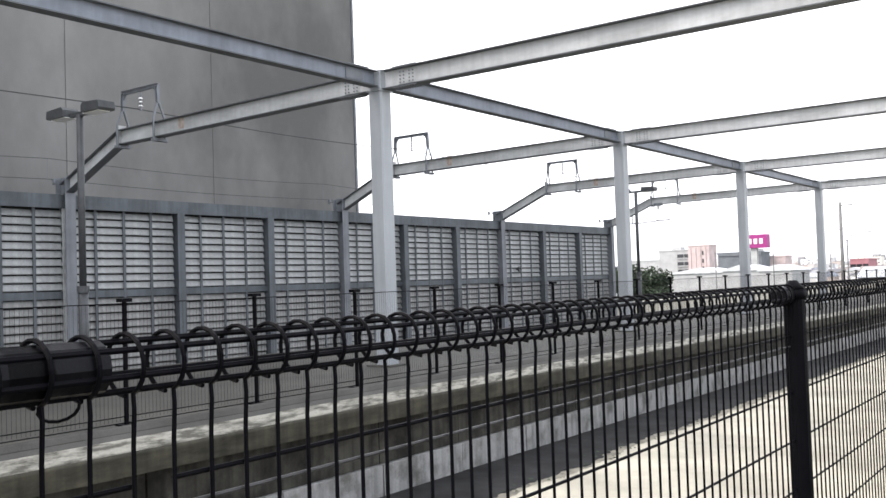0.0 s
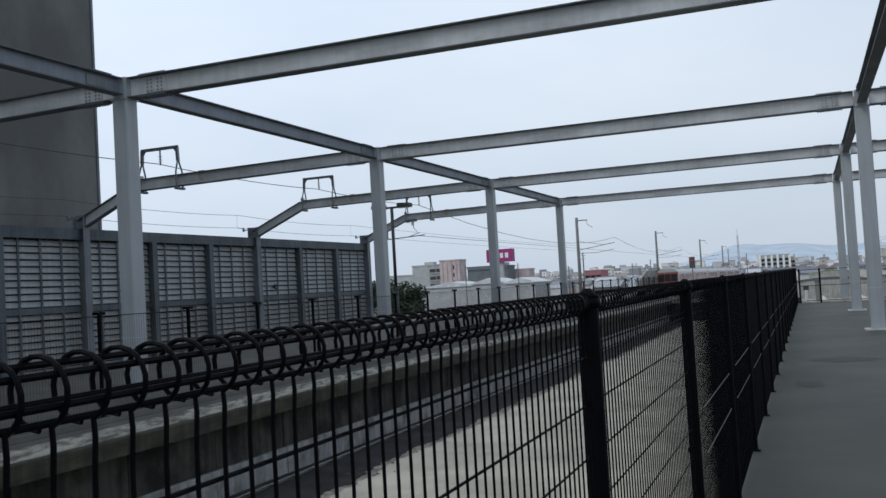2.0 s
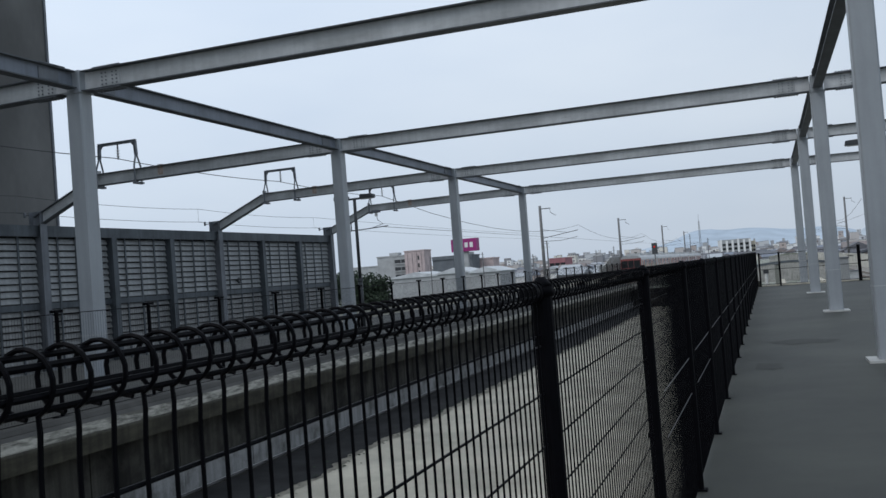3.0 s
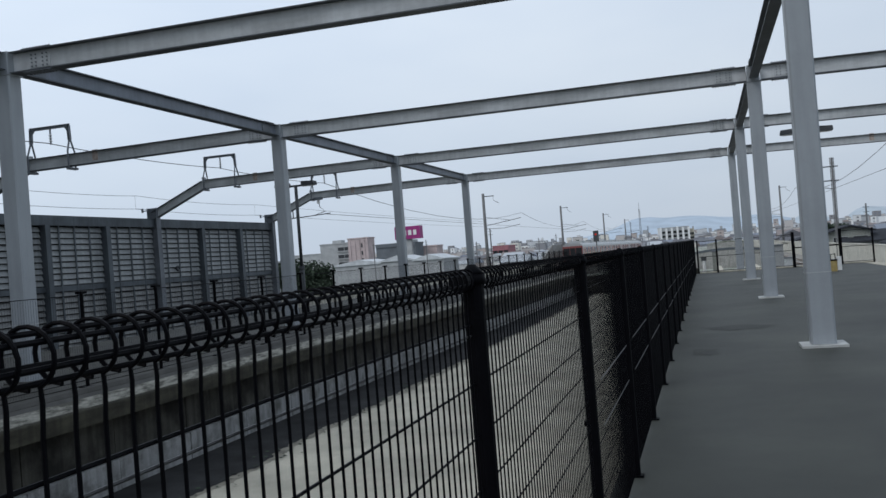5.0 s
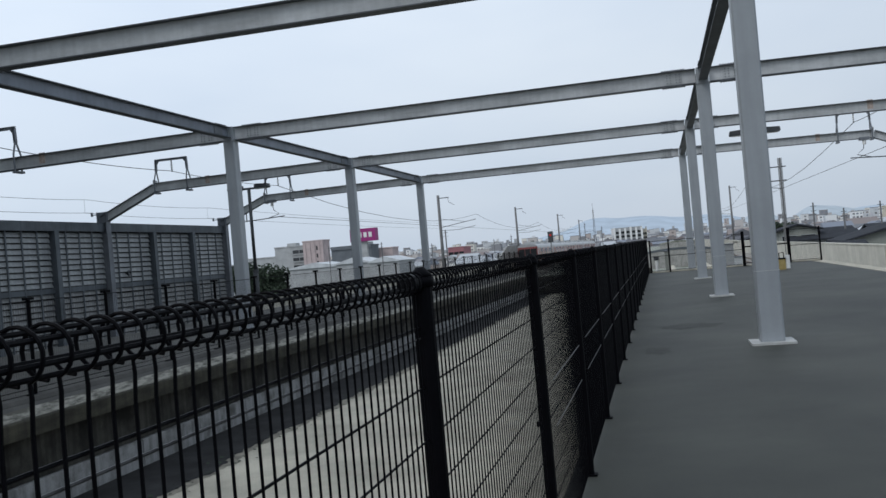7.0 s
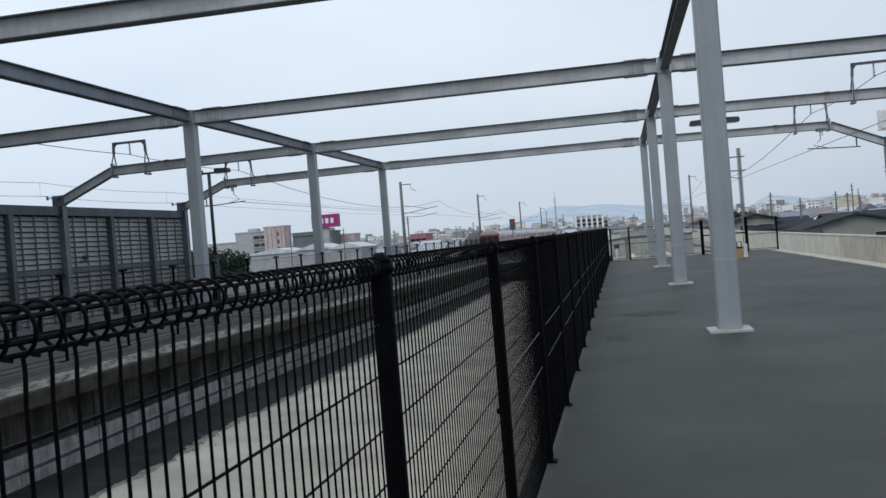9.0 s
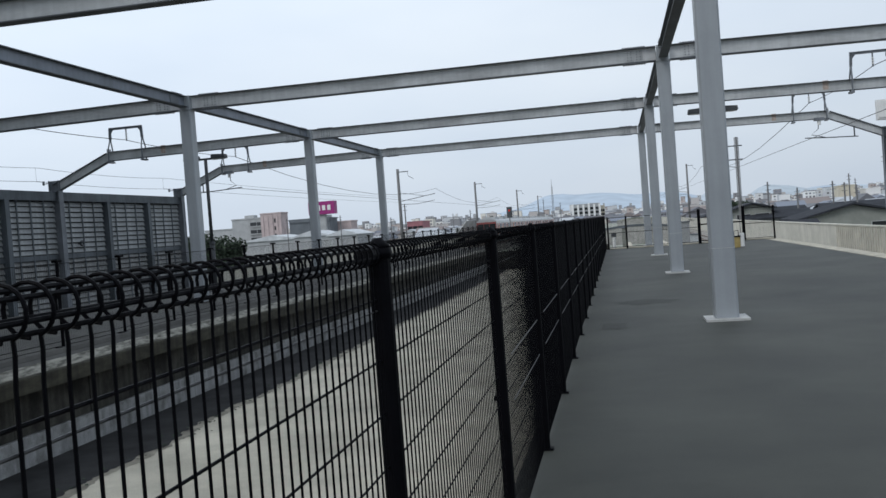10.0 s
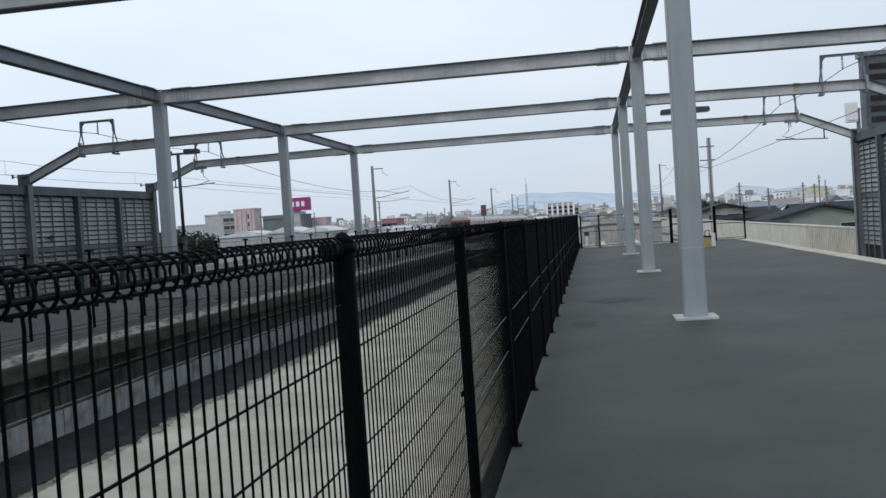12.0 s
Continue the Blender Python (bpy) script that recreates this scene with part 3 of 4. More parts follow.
def barrier(s, a, b):
    x = side(s, X_BAR)
    t = thing("noise_barrier", (x, a, RAIL_Z), "grey louvred metal noise barrier with steel posts", "barrier", "noise barriers along the tracks")
    cap = 4.15 - RAIL_Z
    base, top = -0.6, cap - (0.22 if s < 0 else 0.0)
    L = b - a
    part("top_beam", Mesh().hbeam((0, 0.0, top - 0.16), (0, L, top - 0.16), 0.30, 0.26, 0.02, 0.02), FRAME, t)
    part("top_flashing", Mesh().box(-s * 0.15 - 0.02, 0, top - 0.33, -s * 0.15 + 0.02, L, top + 0.01), FRAME, t)
    part("mid_rail", Mesh().box(-0.07, 0.1, 1.49 - RAIL_Z - 0.11, 0.07, L - 0.1, 1.49 - RAIL_Z + 0.07), FRAME, t)
    part("main_post", Mesh().hbeam((-s * 0.10, L, base), (-s * 0.10, L, cap + 0.22), 0.42, 0.28, 0.02, 0.02), GALV_DARK, t)
    part("line_bracket", Mesh().box(min(0, s * 0.40), L - 0.015, cap + 0.12, max(0, s * 0.40), L + 0.015, cap + 0.15).box(s * 0.39 - 0.03, L - 0.03, cap + 0.08, s * 0.39 + 0.03, L + 0.03, cap + 0.24), GALV_DARK, t)
    part("line_rod", Mesh().tube([(s * 0.39, L, cap + 0.20), (s * 0.68, L, cap + 0.25), (s * 0.68, L, cap + 0.78)], 0.006, 5), GALV_DARK, t)
    if s > 0 or a < 13:
        part("main_post", Mesh().hbeam((0, 0, base), (0, 0, top + 0.02), 0.28, 0.26, 0.02, 0.02), GALV, t)
    third = L / 3
    for k in (1, 2):
        part("post", Mesh().hbeam((-s * 0.11, third * k, base), (-s * 0.11, third * k, top - 0.312), 0.36, 0.24, 0.015, 0.015), FRAME, t)
    for k in range(3):
        for q in (1, 2, 3):
            yy = third * k + third * q / 4
            part("strap", Mesh().box(-s * 0.065 - 0.012, yy - 0.036, base, -s * 0.065 + 0.012, yy + 0.036, top - 0.32), FRAME, t)
        # Unseen dark sheet added behind the slats to darken their gaps.
        part("backing", Mesh().box(s * 0.02, third * k + 0.1, base, s * 0.03 + s * 0.01, third * (k + 1) - 0.1, top - 0.3), DARK_MATT, t)
        for low in (0, 1):
            key = (s, round(third, 3), low)
            if key not in SLAT:
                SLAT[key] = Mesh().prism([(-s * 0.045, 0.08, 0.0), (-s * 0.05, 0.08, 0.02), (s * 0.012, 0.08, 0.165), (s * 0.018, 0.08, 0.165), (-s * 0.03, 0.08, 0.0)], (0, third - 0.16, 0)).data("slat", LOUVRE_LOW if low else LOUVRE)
        for i in range(22):
            zz = top - 0.34 - 0.2 * (i + 1)
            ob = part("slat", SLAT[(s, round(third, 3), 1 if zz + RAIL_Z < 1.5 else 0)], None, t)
            ob.location = (0, third * k, zz)


for a, b in zip(ROWS, ROWS[1:]):
    barrier(-1, a, b)
barrier(1, ROWS[3], ROWS[4])


# ---- platform lamps ----
def lamp(x, y):
    t = thing("platform_lamp", (x, y, 0), "dark twin-headed platform lamp on a slim pole", "lamp", "platform lamps")
    part("pole", Mesh().tube([(0, 0, 0), (0, 0, 1.55)], 0.075, 12).tube([(0, 0, 1.55), (0, 0, 4.18)], 0.052, 12), DARKMETAL, t, smooth=True)
    part("base_plate", Mesh().box(-0.17, -0.17, 0, 0.17, 0.17, 0.025), DARKMETAL, t)
    part("collar", Mesh().tube([(0, 0, 1.5), (0, 0, 1.6)], 0.092, 12), DARKMETAL, t)
    part("cross_arm", Mesh().box(-0.42, -0.03, 4.16, 0.42, 0.03, 4.22), DARKMETAL, t)
    for k in (-1, 1):
        h = part("lamp_head", Mesh().prism([(k * 0.24, -0.14, 4.17), (k * 0.67, -0.14, 4.17), (k * 0.69, -0.14, 4.20), (k * 0.67, -0.14, 4.30), (k * 0.28, -0.14, 4.32), (k * 0.24, -0.14, 4.28)], (0, 0.28, 0)), DARKMETAL, t)
        part("lens", Mesh().box(k * 0.42 - 0.2, -0.1, 4.155, k * 0.42 + 0.2, 0.1, 4.168), PORCELAIN, h, "pale lamp lens")


for x, y in ((-11.93, 7.6), (-12.05, 27.5), (3.42, 27.5)):
    lamp(x, y)


# ---- mesh fences ----
SPAN = 1.93
PITCH = SPAN / 46                # 46 upright wires a panel
ROLL_Z, ROLL_R = 1.4185, 0.027
BARS = [1.314] + [1.175 - 0.1225 * i for i in range(9)] + [0.04]


def wire_path(arc=14):
    pts = [(0, 0, 0.03), (0, 0, 0.7), (0, 0, ROLL_Z - 0.07), (0.002, 0, ROLL_Z - 0.038)]
    for i in range(arc + 1):
        a = math.radians(-66 + 335 * i / arc)
        pts.append((-0.010 + ROLL_R * math.cos(a), 0, ROLL_Z + ROLL_R * math.sin(a)))
    return pts


def add_rods(t, folds=True):
    for i, z in enumerate(BARS):
        part("mesh_bar", Mesh().tube([(-0.005, 0.02, z), (-0.005, SPAN - 0.02, z)], 0.0026, 6), BLACK, t)
    part("fold_bar", Mesh().tube([(-0.005, 0.02, 1.289), (-0.005, SPAN - 0.02, 1.289)], 0.0022, 6), FOLD, t, "grey bar under the rolled top")
    for z in (0.858, 0.645) if folds else ():
        part("fold_bar", Mesh().tube([(0.020, 0.28, z), (0.020, SPAN - 0.22, z)], 0.003, 6), FOLD, t, "bar at the mesh fold, greyed for the light it catches")
    for a in (118, 38, -22, -74, 205):
        x, z = -0.010 + (ROLL_R - 0.0045) * math.cos(math.radians(a)), ROLL_Z + (ROLL_R - 0.0045) * math.sin(math.radians(a))
        part("roll_bar", Mesh().tube([(x, 0.0, z), (x, SPAN, z)], 0.0031, 6), BLACK, t)


def add_post(t, y, foot=0.0):
    p = part("post", Mesh().tube([(0.002, y, foot + 0.0), (0.002, y, 1.410)], 0.026, 14), BLACK, t, smooth=False)
    part("post_cap", Mesh().tube([(0.002, y, 1.408), (0.002, y, 1.432)], 0.031, 14).tube([(0.002, y, 1.4325), (0.002, y, 1.4445), (0.002, y, 1.456)], 0.030, 14, r1=0.010), BLACK, p, "domed black post cap", True)
    part("post_foot", Mesh().box(-0.035, y - 0.035, 0, 0.048, y + 0.035, 0.012), BLACK, p)
    part("clip", Mesh().box(-0.030, y - 0.022, 0.70, 0.0, y + 0.022, 0.72), BLACK, p)
    for k in (-1, 1):
        part("roll_sleeve", Mesh().tube([(-0.010, y + k * 0.012, ROLL_Z), (-0.010, y + k * 0.088, ROLL_Z)], 0.0235, 14), BLACK_TUBE, p, "black sleeve joining the rolled fence top")


WIRE_MID = Mesh().tube(wire_path(18), 0.0027, 6).data("wire", BLACK)
WIRE_NEAR = Mesh().tube(wire_path(18), 0.0023, 6).data("wire", BLACK)
FENCE_LABEL = "black welded mesh fence panel with rolled top"
POST_OFF = {6: -0.19}            # one post stands off the joint of its panels
spans = [-13.43 + SPAN * i for i in range(28)]
for i, y0 in enumerate(spans):
    t = thing("mesh_fence", (0, y0, 0), FENCE_LABEL, "fence", "mesh fence panels of the platform")
    add_post(t, SPAN + POST_OFF.get(i, 0.0))
    if i == 6:
        part("roll_sleeve", Mesh().tube([(-0.010, SPAN - 0.14, ROLL_Z), (-0.010, SPAN - 0.052, ROLL_Z)], 0.0235, 14), BLACK_TUBE, t, "black sleeve joining the rolled fence top")
    add_rods(t, i >= 9)
    if 6 <= i < 11:
        for k in range(1, 47):
            part("wire", WIRE_NEAR if i < 10 else WIRE_MID, None, t).location = (0, k * PITCH - 0.024, 0)
    else:
        m = Mesh()
        path = wire_path(8)
        for k in range(1, 47):
            m.tube([(a, k * PITCH - 0.024, c) for a, b, c in path], 0.0029, 5)
        part("mesh_infill", m, BLACK, t, kind="stuff")

# cable tie wound round the sleeve
solid("cable_tie", Mesh().tube([(-0.01 + 0.014 * math.cos(a * 0.7), -0.005 + 0.012 * math.sin(a), 1.387 + 0.010 * math.cos(a)) for a in [i * 0.5 for i in range(13)]], 0.0016, 5), BLACK, "black cable tie looped under the fence roll", "cable tie")

FAR_SPAN = 1.93
for i in range(32):
    y0 = 0.07 + FAR_SPAN * i
    t = thing("mesh_fence", (FENCE_FAR, y0, 0), "black thin-wire mesh fence across the court", "fence", "mesh fence panels across the court")
    p = part("post", Mesh().tube([(0, 0, 0), (0, 0, 1.40)], 0.028, 8), BLACK, t)
    part("post_foot", Mesh().box(-0.09, -0.09, 0, 0.09, 0.09, 0.015), BLACK, p)
    part("post_cap", Mesh().box(-0.05, -0.07, 1.375, 0.05, 0.07, 1.415), BLACK, p)
    for z in (0.03, 0.10, 1.36):
        part("rail", Mesh().tube([(0, 0, z), (0, FAR_SPAN, z)], 0.006, 5), BLACK, t)
    m = Mesh()
    for k in range(1, 39):
        m.tube([(0, k * 0.05, 0.05), (0, k * 0.05, 1.36)], 0.0016, 4)
    part("mesh_infill", m, BLACK, t, kind="stuff")


# ---- end of the near deck: posts, gate, small things ----
def end_panel(x0, x1, y, h=1.40):
    t = thing("end_fence", (x0, y, 0), "black steel mesh fence closing the platform end", "fence", "end fence panels")
    part("post", Mesh().tube([(0, 0, 0), (0, 0, h)], 0.035, 8), BLACK, t)
    w = x1 - x0
    for z in (0.08, h * 0.5, h - 0.05):
        part("rail", Mesh().tube([(0, 0, z), (w, 0, z)], 0.012, 5), BLACK, t)
    m = Mesh()
    n = int(w / 0.06)
    for k in range(1, n):
        m.tube([(k * w / n, 0, 0.08), (k * w / n, 0, h - 0.05)], 0.002, 4)
    part("mesh_infill", m, BLACK, t, kind="stuff")


for a, b in ((0.12, 0.9), (0.9, 3.86)):
    end_panel(a, b, DECK_END - 0.1)
end_panel(5.72, 6.94, DECK_END - 0.1)
gate = thing("gate", (3.92, DECK_END - 0.12, 0), "black steel gate posts with a single bar", "gate")
for x in (0.0, 1.8):
    part("gate_post", Mesh().box(x - 0.06, -0.06, 0, x + 0.06, 0.06, 1.45), BLACK, gate)
part("gate_bar", Mesh().tube([(0, 0, 0.8), (1.8, 0, 0.8)], 0.03, 6), BLACK, gate)
part("gate_bar", Mesh().tube([(0, 0, 0.12), (1.8, 0, 0.12)], 0.02, 6), BLACK, gate)
end_panel(6.94, 7.0, DECK_END - 0.1)
bx = thing("equipment_case", (4.72, 34.3, 0), "small yellow and white equipment case on the deck", "equipment case")
part("case", Mesh().box(-0.19, -0.13, 0.0, 0.04, 0.13, 0.36, 0.02), YELLOW, bx)
part("case_lid", Mesh().box(-0.20, -0.14, 0.364, 0.05, 0.14, 0.41), BLACK, bx, "black lid")
part("case_side", Mesh().box(0.045, -0.11, 0.03, 0.19, 0.11, 0.50, 0.02), WHITE, bx, "white side case")
part("handle", Mesh().tube([(-0.15, 0, 0.41), (-0.15, 0, 0.58), (0.0, 0, 0.60), (0.0, 0, 0.41)], 0.018, 6), BLACK, bx, "black handle")


# ---- tall screen wall on the viaduct past the station ----
sw = thing("screen_wall", (-20.85, 124, RAIL_Z - 0.75), "tall plain grey screen wall along the viaduct", "wall", kind="structure")
part("wall_slab", Mesh().prism([(0, 0, 0), (0, 0, 2.6), (0, 8, 4.25), (0, 57, 4.6), (0, 57, 0)], (0.14, 0, 0)), CONC_PALE, sw)
part("coping", Mesh().prism([(-0.03, 8, 4.254), (-0.03, 8, 4.36), (-0.03, 57, 4.71), (-0.03, 57, 4.604)], (0.20, 0, 0)), GREYWALL, sw)
for i in range(9):
    part("rib", Mesh().box(0.144, 9 + i * 6.0, 0, 0.22, 9.25 + i * 6.0, 4.2), GREYWALL, sw)


# ---- masts and signal beside the tracks ----
def mast(s, y, h, arm=True, off=16.65):
    t = thing("line_mast", (side(s, off), y, RAIL_Z - 0.75), "grey concrete overhead-line mast with a bracket arm", "mast", "line masts")
    top = h - RAIL_Z + 0.75
    part("shaft", Mesh().tube([(0, 0, 0), (0, 0, top)], 0.19, 10, r1=0.14), POLE, t, smooth=True)
    part("head_arm", Mesh().box(-0.1, -0.05, top - 0.35, 1.1, 0.05, top - 0.27), DARKMETAL, t)
    part("head_drop", Mesh().tube([(1.0, 0, top - 0.3), (1.05, 0, top - 0.75), (1.6, 0, top - 1.1)], 0.025, 5), DARKMETAL, t)
    if arm:
        part("bracket_arm", Mesh().tube([(0, 0, 5.2 - RAIL_Z), (-s * 3.7, 0, 5.75 - RAIL_Z)], 0.035, 6), DARKMETAL, t)
        part("bracket_stay", Mesh().tube([(0, 0, 6.1 - RAIL_Z), (-s * 2.6, 0, 5.6 - RAIL_Z)], 0.02, 5), DARKMETAL, t)
        part("register_tube", Mesh().tube([(0, 0, 4.9 - RAIL_Z), (-s * 1.9, 0, 4.85 - RAIL_Z), (-s * 3.6, 0, 5.1 - RAIL_Z)], 0.025, 5), DARKMETAL, t)


for y, h in ((92, 7.75), (141, 8.1), (197, 8.4), (250, 8.2)):
    mast(-1, y, h, True, 16.75 if y < 100 else (16.25 if y < 150 else 15.75))
mast(1, 165, 9.3, True, 17.0)
ldr = thing("line_mast", (12.1, 92.0, RAIL_Z - 0.75), "slim lattice mast with rungs beside the track", "mast", "line masts")
for k in (-0.16, 0.16):
    part("rail", Mesh().tube([(k, 0, 0), (k, 0, 10.07)], 0.035, 5), POLE, ldr)
for i in range(25):
    part("rung", Mesh().tube([(-0.16, 0, 0.4 + i * 0.38), (0.16, 0, 0.4 + i * 0.38)], 0.018, 5), POLE, ldr)
for k in (0.9, 2.2):
    part("cross_arm", Mesh().box(-0.9, -0.05, 10.1 - k, 0.5, 0.05, 10.2 - k), DARKMETAL, ldr)
part("bracket_arm", Mesh().tube([(0, 0, 7.2), (-2.9, 0, 7.7)], 0.035, 6), DARKMETAL, ldr)
part("core", Mesh().tube([(0, 0, 0), (0, 0, 10.07)], 0.10, 8), POLE, ldr)
sg = thing("track_signal", (-13.05, 120, RAIL_Z - 0.2), "black railway signal head with a red lamp", "signal")
part("pole", Mesh().tube([(0, 0, 0), (0, 0, 4.2)], 0.07, 8), POLE, sg)
hd = part("signal_head", Mesh().box(-0.35, -0.12, 3.7, 0.35, 0.12, 5.1, 0.08), DARKMETAL, sg)
part("signal_lens", Mesh().tube([(0, -0.16, 4.62), (0, -0.12, 4.62)], 0.13, 12), LAMP_RED, hd, "red lens")
rt = thing("radio_tower", (-16.0, 250, GROUND_Z), "thin lattice radio tower", "tower")
for k in range(3):
    a = k * 2.094
    part("leg", Mesh().tube([(0.42 * math.cos(a), 0.42 * math.sin(a), 0), (0.14 * math.cos(a), 0.14 * math.sin(a), 18.5)], 0.06, 5), POLE, rt)
for i in range(12):
    r = 0.42 - 0.28 * (0.7 + i * 1.5) / 18.5
    part("brace", Mesh().tube([(r * math.cos(k * 2.094), r * math.sin(k * 2.094), 0.7 + i * 1.5) for k in range(3)], 0.03, 5, closed=True), POLE, rt)
part("antenna", Mesh().tube([(0, 0, 18.4), (0, 0, 20.2)], 0.04, 5), POLE, rt)


# ---- train leaving the station ----
def train_car(y0, tail=False):
    """A car whose near end is at y0; x is across, from its middle."""
    t = thing("train_car", (side(-1, 13.15) + 0.05, y0, RAIL_Z), "silver and orange commuter train car with dark windows", "train car", "cars of the departing train")
    L, w, f, r = 19.5, 1.40, 1.05, 3.55
    prof = [(-w, 0, f), (w, 0, f), (w, 0, 3.0), (w - 0.08, 0, 3.3), (w - 0.4, 0, 3.5), (0.5, 0, r), (-0.5, 0, r), (-w + 0.4, 0, 3.5), (-w + 0.08, 0, 3.3), (-w, 0, 3.0)]
    part("body", Mesh().prism(prof, (0, L, 0)), SILVER, t)
    part("underframe", Mesh().box(-1.2, 0.8, 0.35, 1.2, L - 0.8, 1.04), DARKMETAL, t)
    for k in (-1, 1):
        part("lower_band", Mesh().box(k * w - 0.006, 0.1, f + 0.15, k * w + 0.012, L - 0.1, f + 0.42), ORANGE, t, "orange band")
        for i in range(4):
            yc = 2.2 + i * 5.0
            d = part("door", Mesh().box(k * w - 0.005, yc - 0.65, f + 0.03, k * w + 0.020, yc + 0.65, f + 1.88), SILVER, t, "silver sliding door")
            for q in (-1, 1):
                part("door_window", Mesh().box(k * w + 0.0, yc + q * 0.33 - 0.2, f + 0.75, k * w + 0.026, yc + q * 0.33 + 0.2, f + 1.65), GLASS, d)
                part("side_panel", Mesh().box(k * w - 0.004, yc + q * 0.95 - 0.28, f + 0.44, k * w + 0.014, yc + q * 0.95 + 0.28, f + 1.9), ORANGE, t, "orange panel beside the door")
            if i < 3:
                part("window", Mesh().box(k * w - 0.004, yc + 1.27, f + 0.82, k * w + 0.016, yc + 3.73, f + 1.78), GLASS, t)
    for i in range(2):
        part("roof_unit", Mesh().prism([(-0.95, 3 + i * 9, r - 0.05), (0.95, 3 + i * 9, r - 0.05), (0.8, 3 + i * 9, r + 0.32), (-0.8, 3 + i * 9, r + 0.32)], (0, 4.2, 0)), GREYWALL, t, "pale roof air-conditioning unit")
    for yy in (2.4, L - 2.4):
        bg = part("bogie", Mesh().box(-1.0, yy - 1.3, 0.3, 1.0, yy + 1.3, 0.75), DARKMETAL, t)
        for q in (-1.05, 1.05):
            part("wheel", Mesh().tube([(-0.62, yy + q, 0.43), (0.62, yy + q, 0.43)], 0.43, 14), RAIL, bg)
    if tail:
        part("end_band", Mesh().box(-w + 0.02, -0.03, f + 0.1, w - 0.02, -0.002, f + 2.1), MAROON, t, "dull red end face")
        for xa, xb in ((-1.25, -0.42), (-0.36, 0.36), (0.42, 1.25)):
            part("end_window", Mesh().box(xa, -0.05, f + 0.85, xb, -0.032, f + 1.85), GLASS, t)


for i in range(6):
    train_car(128 + i * 20.0, i == 0)


# ---- tall grey building beyond the barrier ----
tw = thing("tower_building", (-24.2, 27.6, GROUND_Z), "huge windowless grey building with blotchy render", "building")
part("wall", Mesh().box(-30, -60, 0, 0, 0, 40), TOWER, tw)
for i, (y1, w) in enumerate(((0.03, 7.2), (7.25, 5.4), (12.67, 8.3), (20.99, 6.0), (27.01, 9.5))):
    part("panel", Mesh().box(0.0, -y1 - w, 3.0, 0.02 + 0.006 * (i * 2 % 3), -y1, 39.5, 0.01), TOWER, tw)
part("corner_trim", Mesh().box(-0.2, 0.002, 0, 0.06, 0.10, 40), GALV_DARK, tw)


# ---- town ----
def block(name, x0, x1, y, z, depth, wall_m, label, floors=0, bays=0, roof=None):
    """A flat-roofed building whose front faces the station; windows are panes set in the front."""
    t = thing(name, ((x0 + x1) / 2, y, GROUND_Z), label, "building")
    w, h = (x1 - x0) / 2, z - GROUND_Z
    part("wall", Mesh().box(-w, 0, 0, w, depth, h), wall_m, t)
    part("roof", Mesh().box(-w - 0.2, -0.2, h, w + 0.2, depth + 0.2, h + 0.5), roof or wall_m, t)
    for i in range(floors):
        for k in range(bays):
            xx = -w + (k + 0.5) * 2 * w / bays
            zz = h - 1.0 - (i + 1) * 3.0
            ww = 0.44 * 2 * w / bays
            part("window", Mesh().box(xx - ww, -0.12, zz, xx + ww, 0.05, zz + 1.7), GLASS, t)
        part("floor_band", Mesh().box(-w, -0.5, h - 1.3 - (i + 1) * 3.0, w, -0.002, h - 1.05 - (i + 1) * 3.0), wall_m, t)
    return t


of = block("office_building", -154.6, -140.8, 360, 10.9, 12, GREYWALL, "grey long office building with dark window rows", 0, 0)
for i in range(4):
    for k in range(2):
        part("window", Mesh().box(1.0 + k * 2.9, -0.12, 16.1 - i * 3.1, 3.6 + k * 2.9, 0.05, 17.5 - i * 3.1), GLASS, of)
    part("floor_band", Mesh().box(0.8, -0.6, 15.6 - i * 3.1, 6.8, -0.002, 16.0 - i * 3.1), GREYWALL, of)
    for k in range(3):
        part("window", Mesh().box(-6.0 + k * 2.2, -0.06, 16.3 - i * 3.1, -5.2 + k * 2.2, 0.05, 17.1 - i * 3.1), GREYWALL, of)
part("roof_tank", Mesh().box(-2.5, 3, 19.4, 1.5, 7, 20.6), GREYWALL, of)
an = block("office_annex", -138.2, -129.7, 350, 12.1, 8, PINKWALL, "pinkish tiled stair block of the offices", 0, 0)
for i in range(5):
    part("window", Mesh().box(1.4, -0.1, 16.6 - i * 3.0, 2.0, 0.05, 18.2 - i * 3.0), GLASS, an)
for k in (-3.2, -1.2, 0.8, 2.8):
    part("pilaster", Mesh().box(k - 0.2, -0.25, 0, k + 0.2, -0.002, 19.6), PINKWALL, an)
block("long_shed", -176, -163, 380, 7.6, 10, GREYWALL, "long low grey shed behind the trees", 0, 0)
st = block("store_building", -115.5, -100.2, 320, 7.9, 9, STOREWALL, "dark grey large shop building", 0, 0)
part("plant_room", Mesh().box(1, 2, 16.4, 6, 8, 17.4), GREYWALL, st)
part("parapet_rim", Mesh().box(-7.6, -0.35, 15.2, 7.6, -0.21, 16.5), STOREWALL, st)
block("store_wing", -101.0, -95.3, 330, 6.4, 8, PINKWALL, "low brownish wing of the large shop", 0, 0)
sgn = thing("shop_sign", (-96.6, 300, GROUND_Z), "tall magenta shop sign box with white letter shapes", "sign")
part("sign_pole", Mesh().box(-1, 0.8, 0, 1, 2.2, 17.1), GREYWALL, sgn)
bd = part("sign_box", Mesh().box(-4.5, 0, 17.1, 4.5, 3.4, 21.4), MAGENTA, sgn, "magenta board")
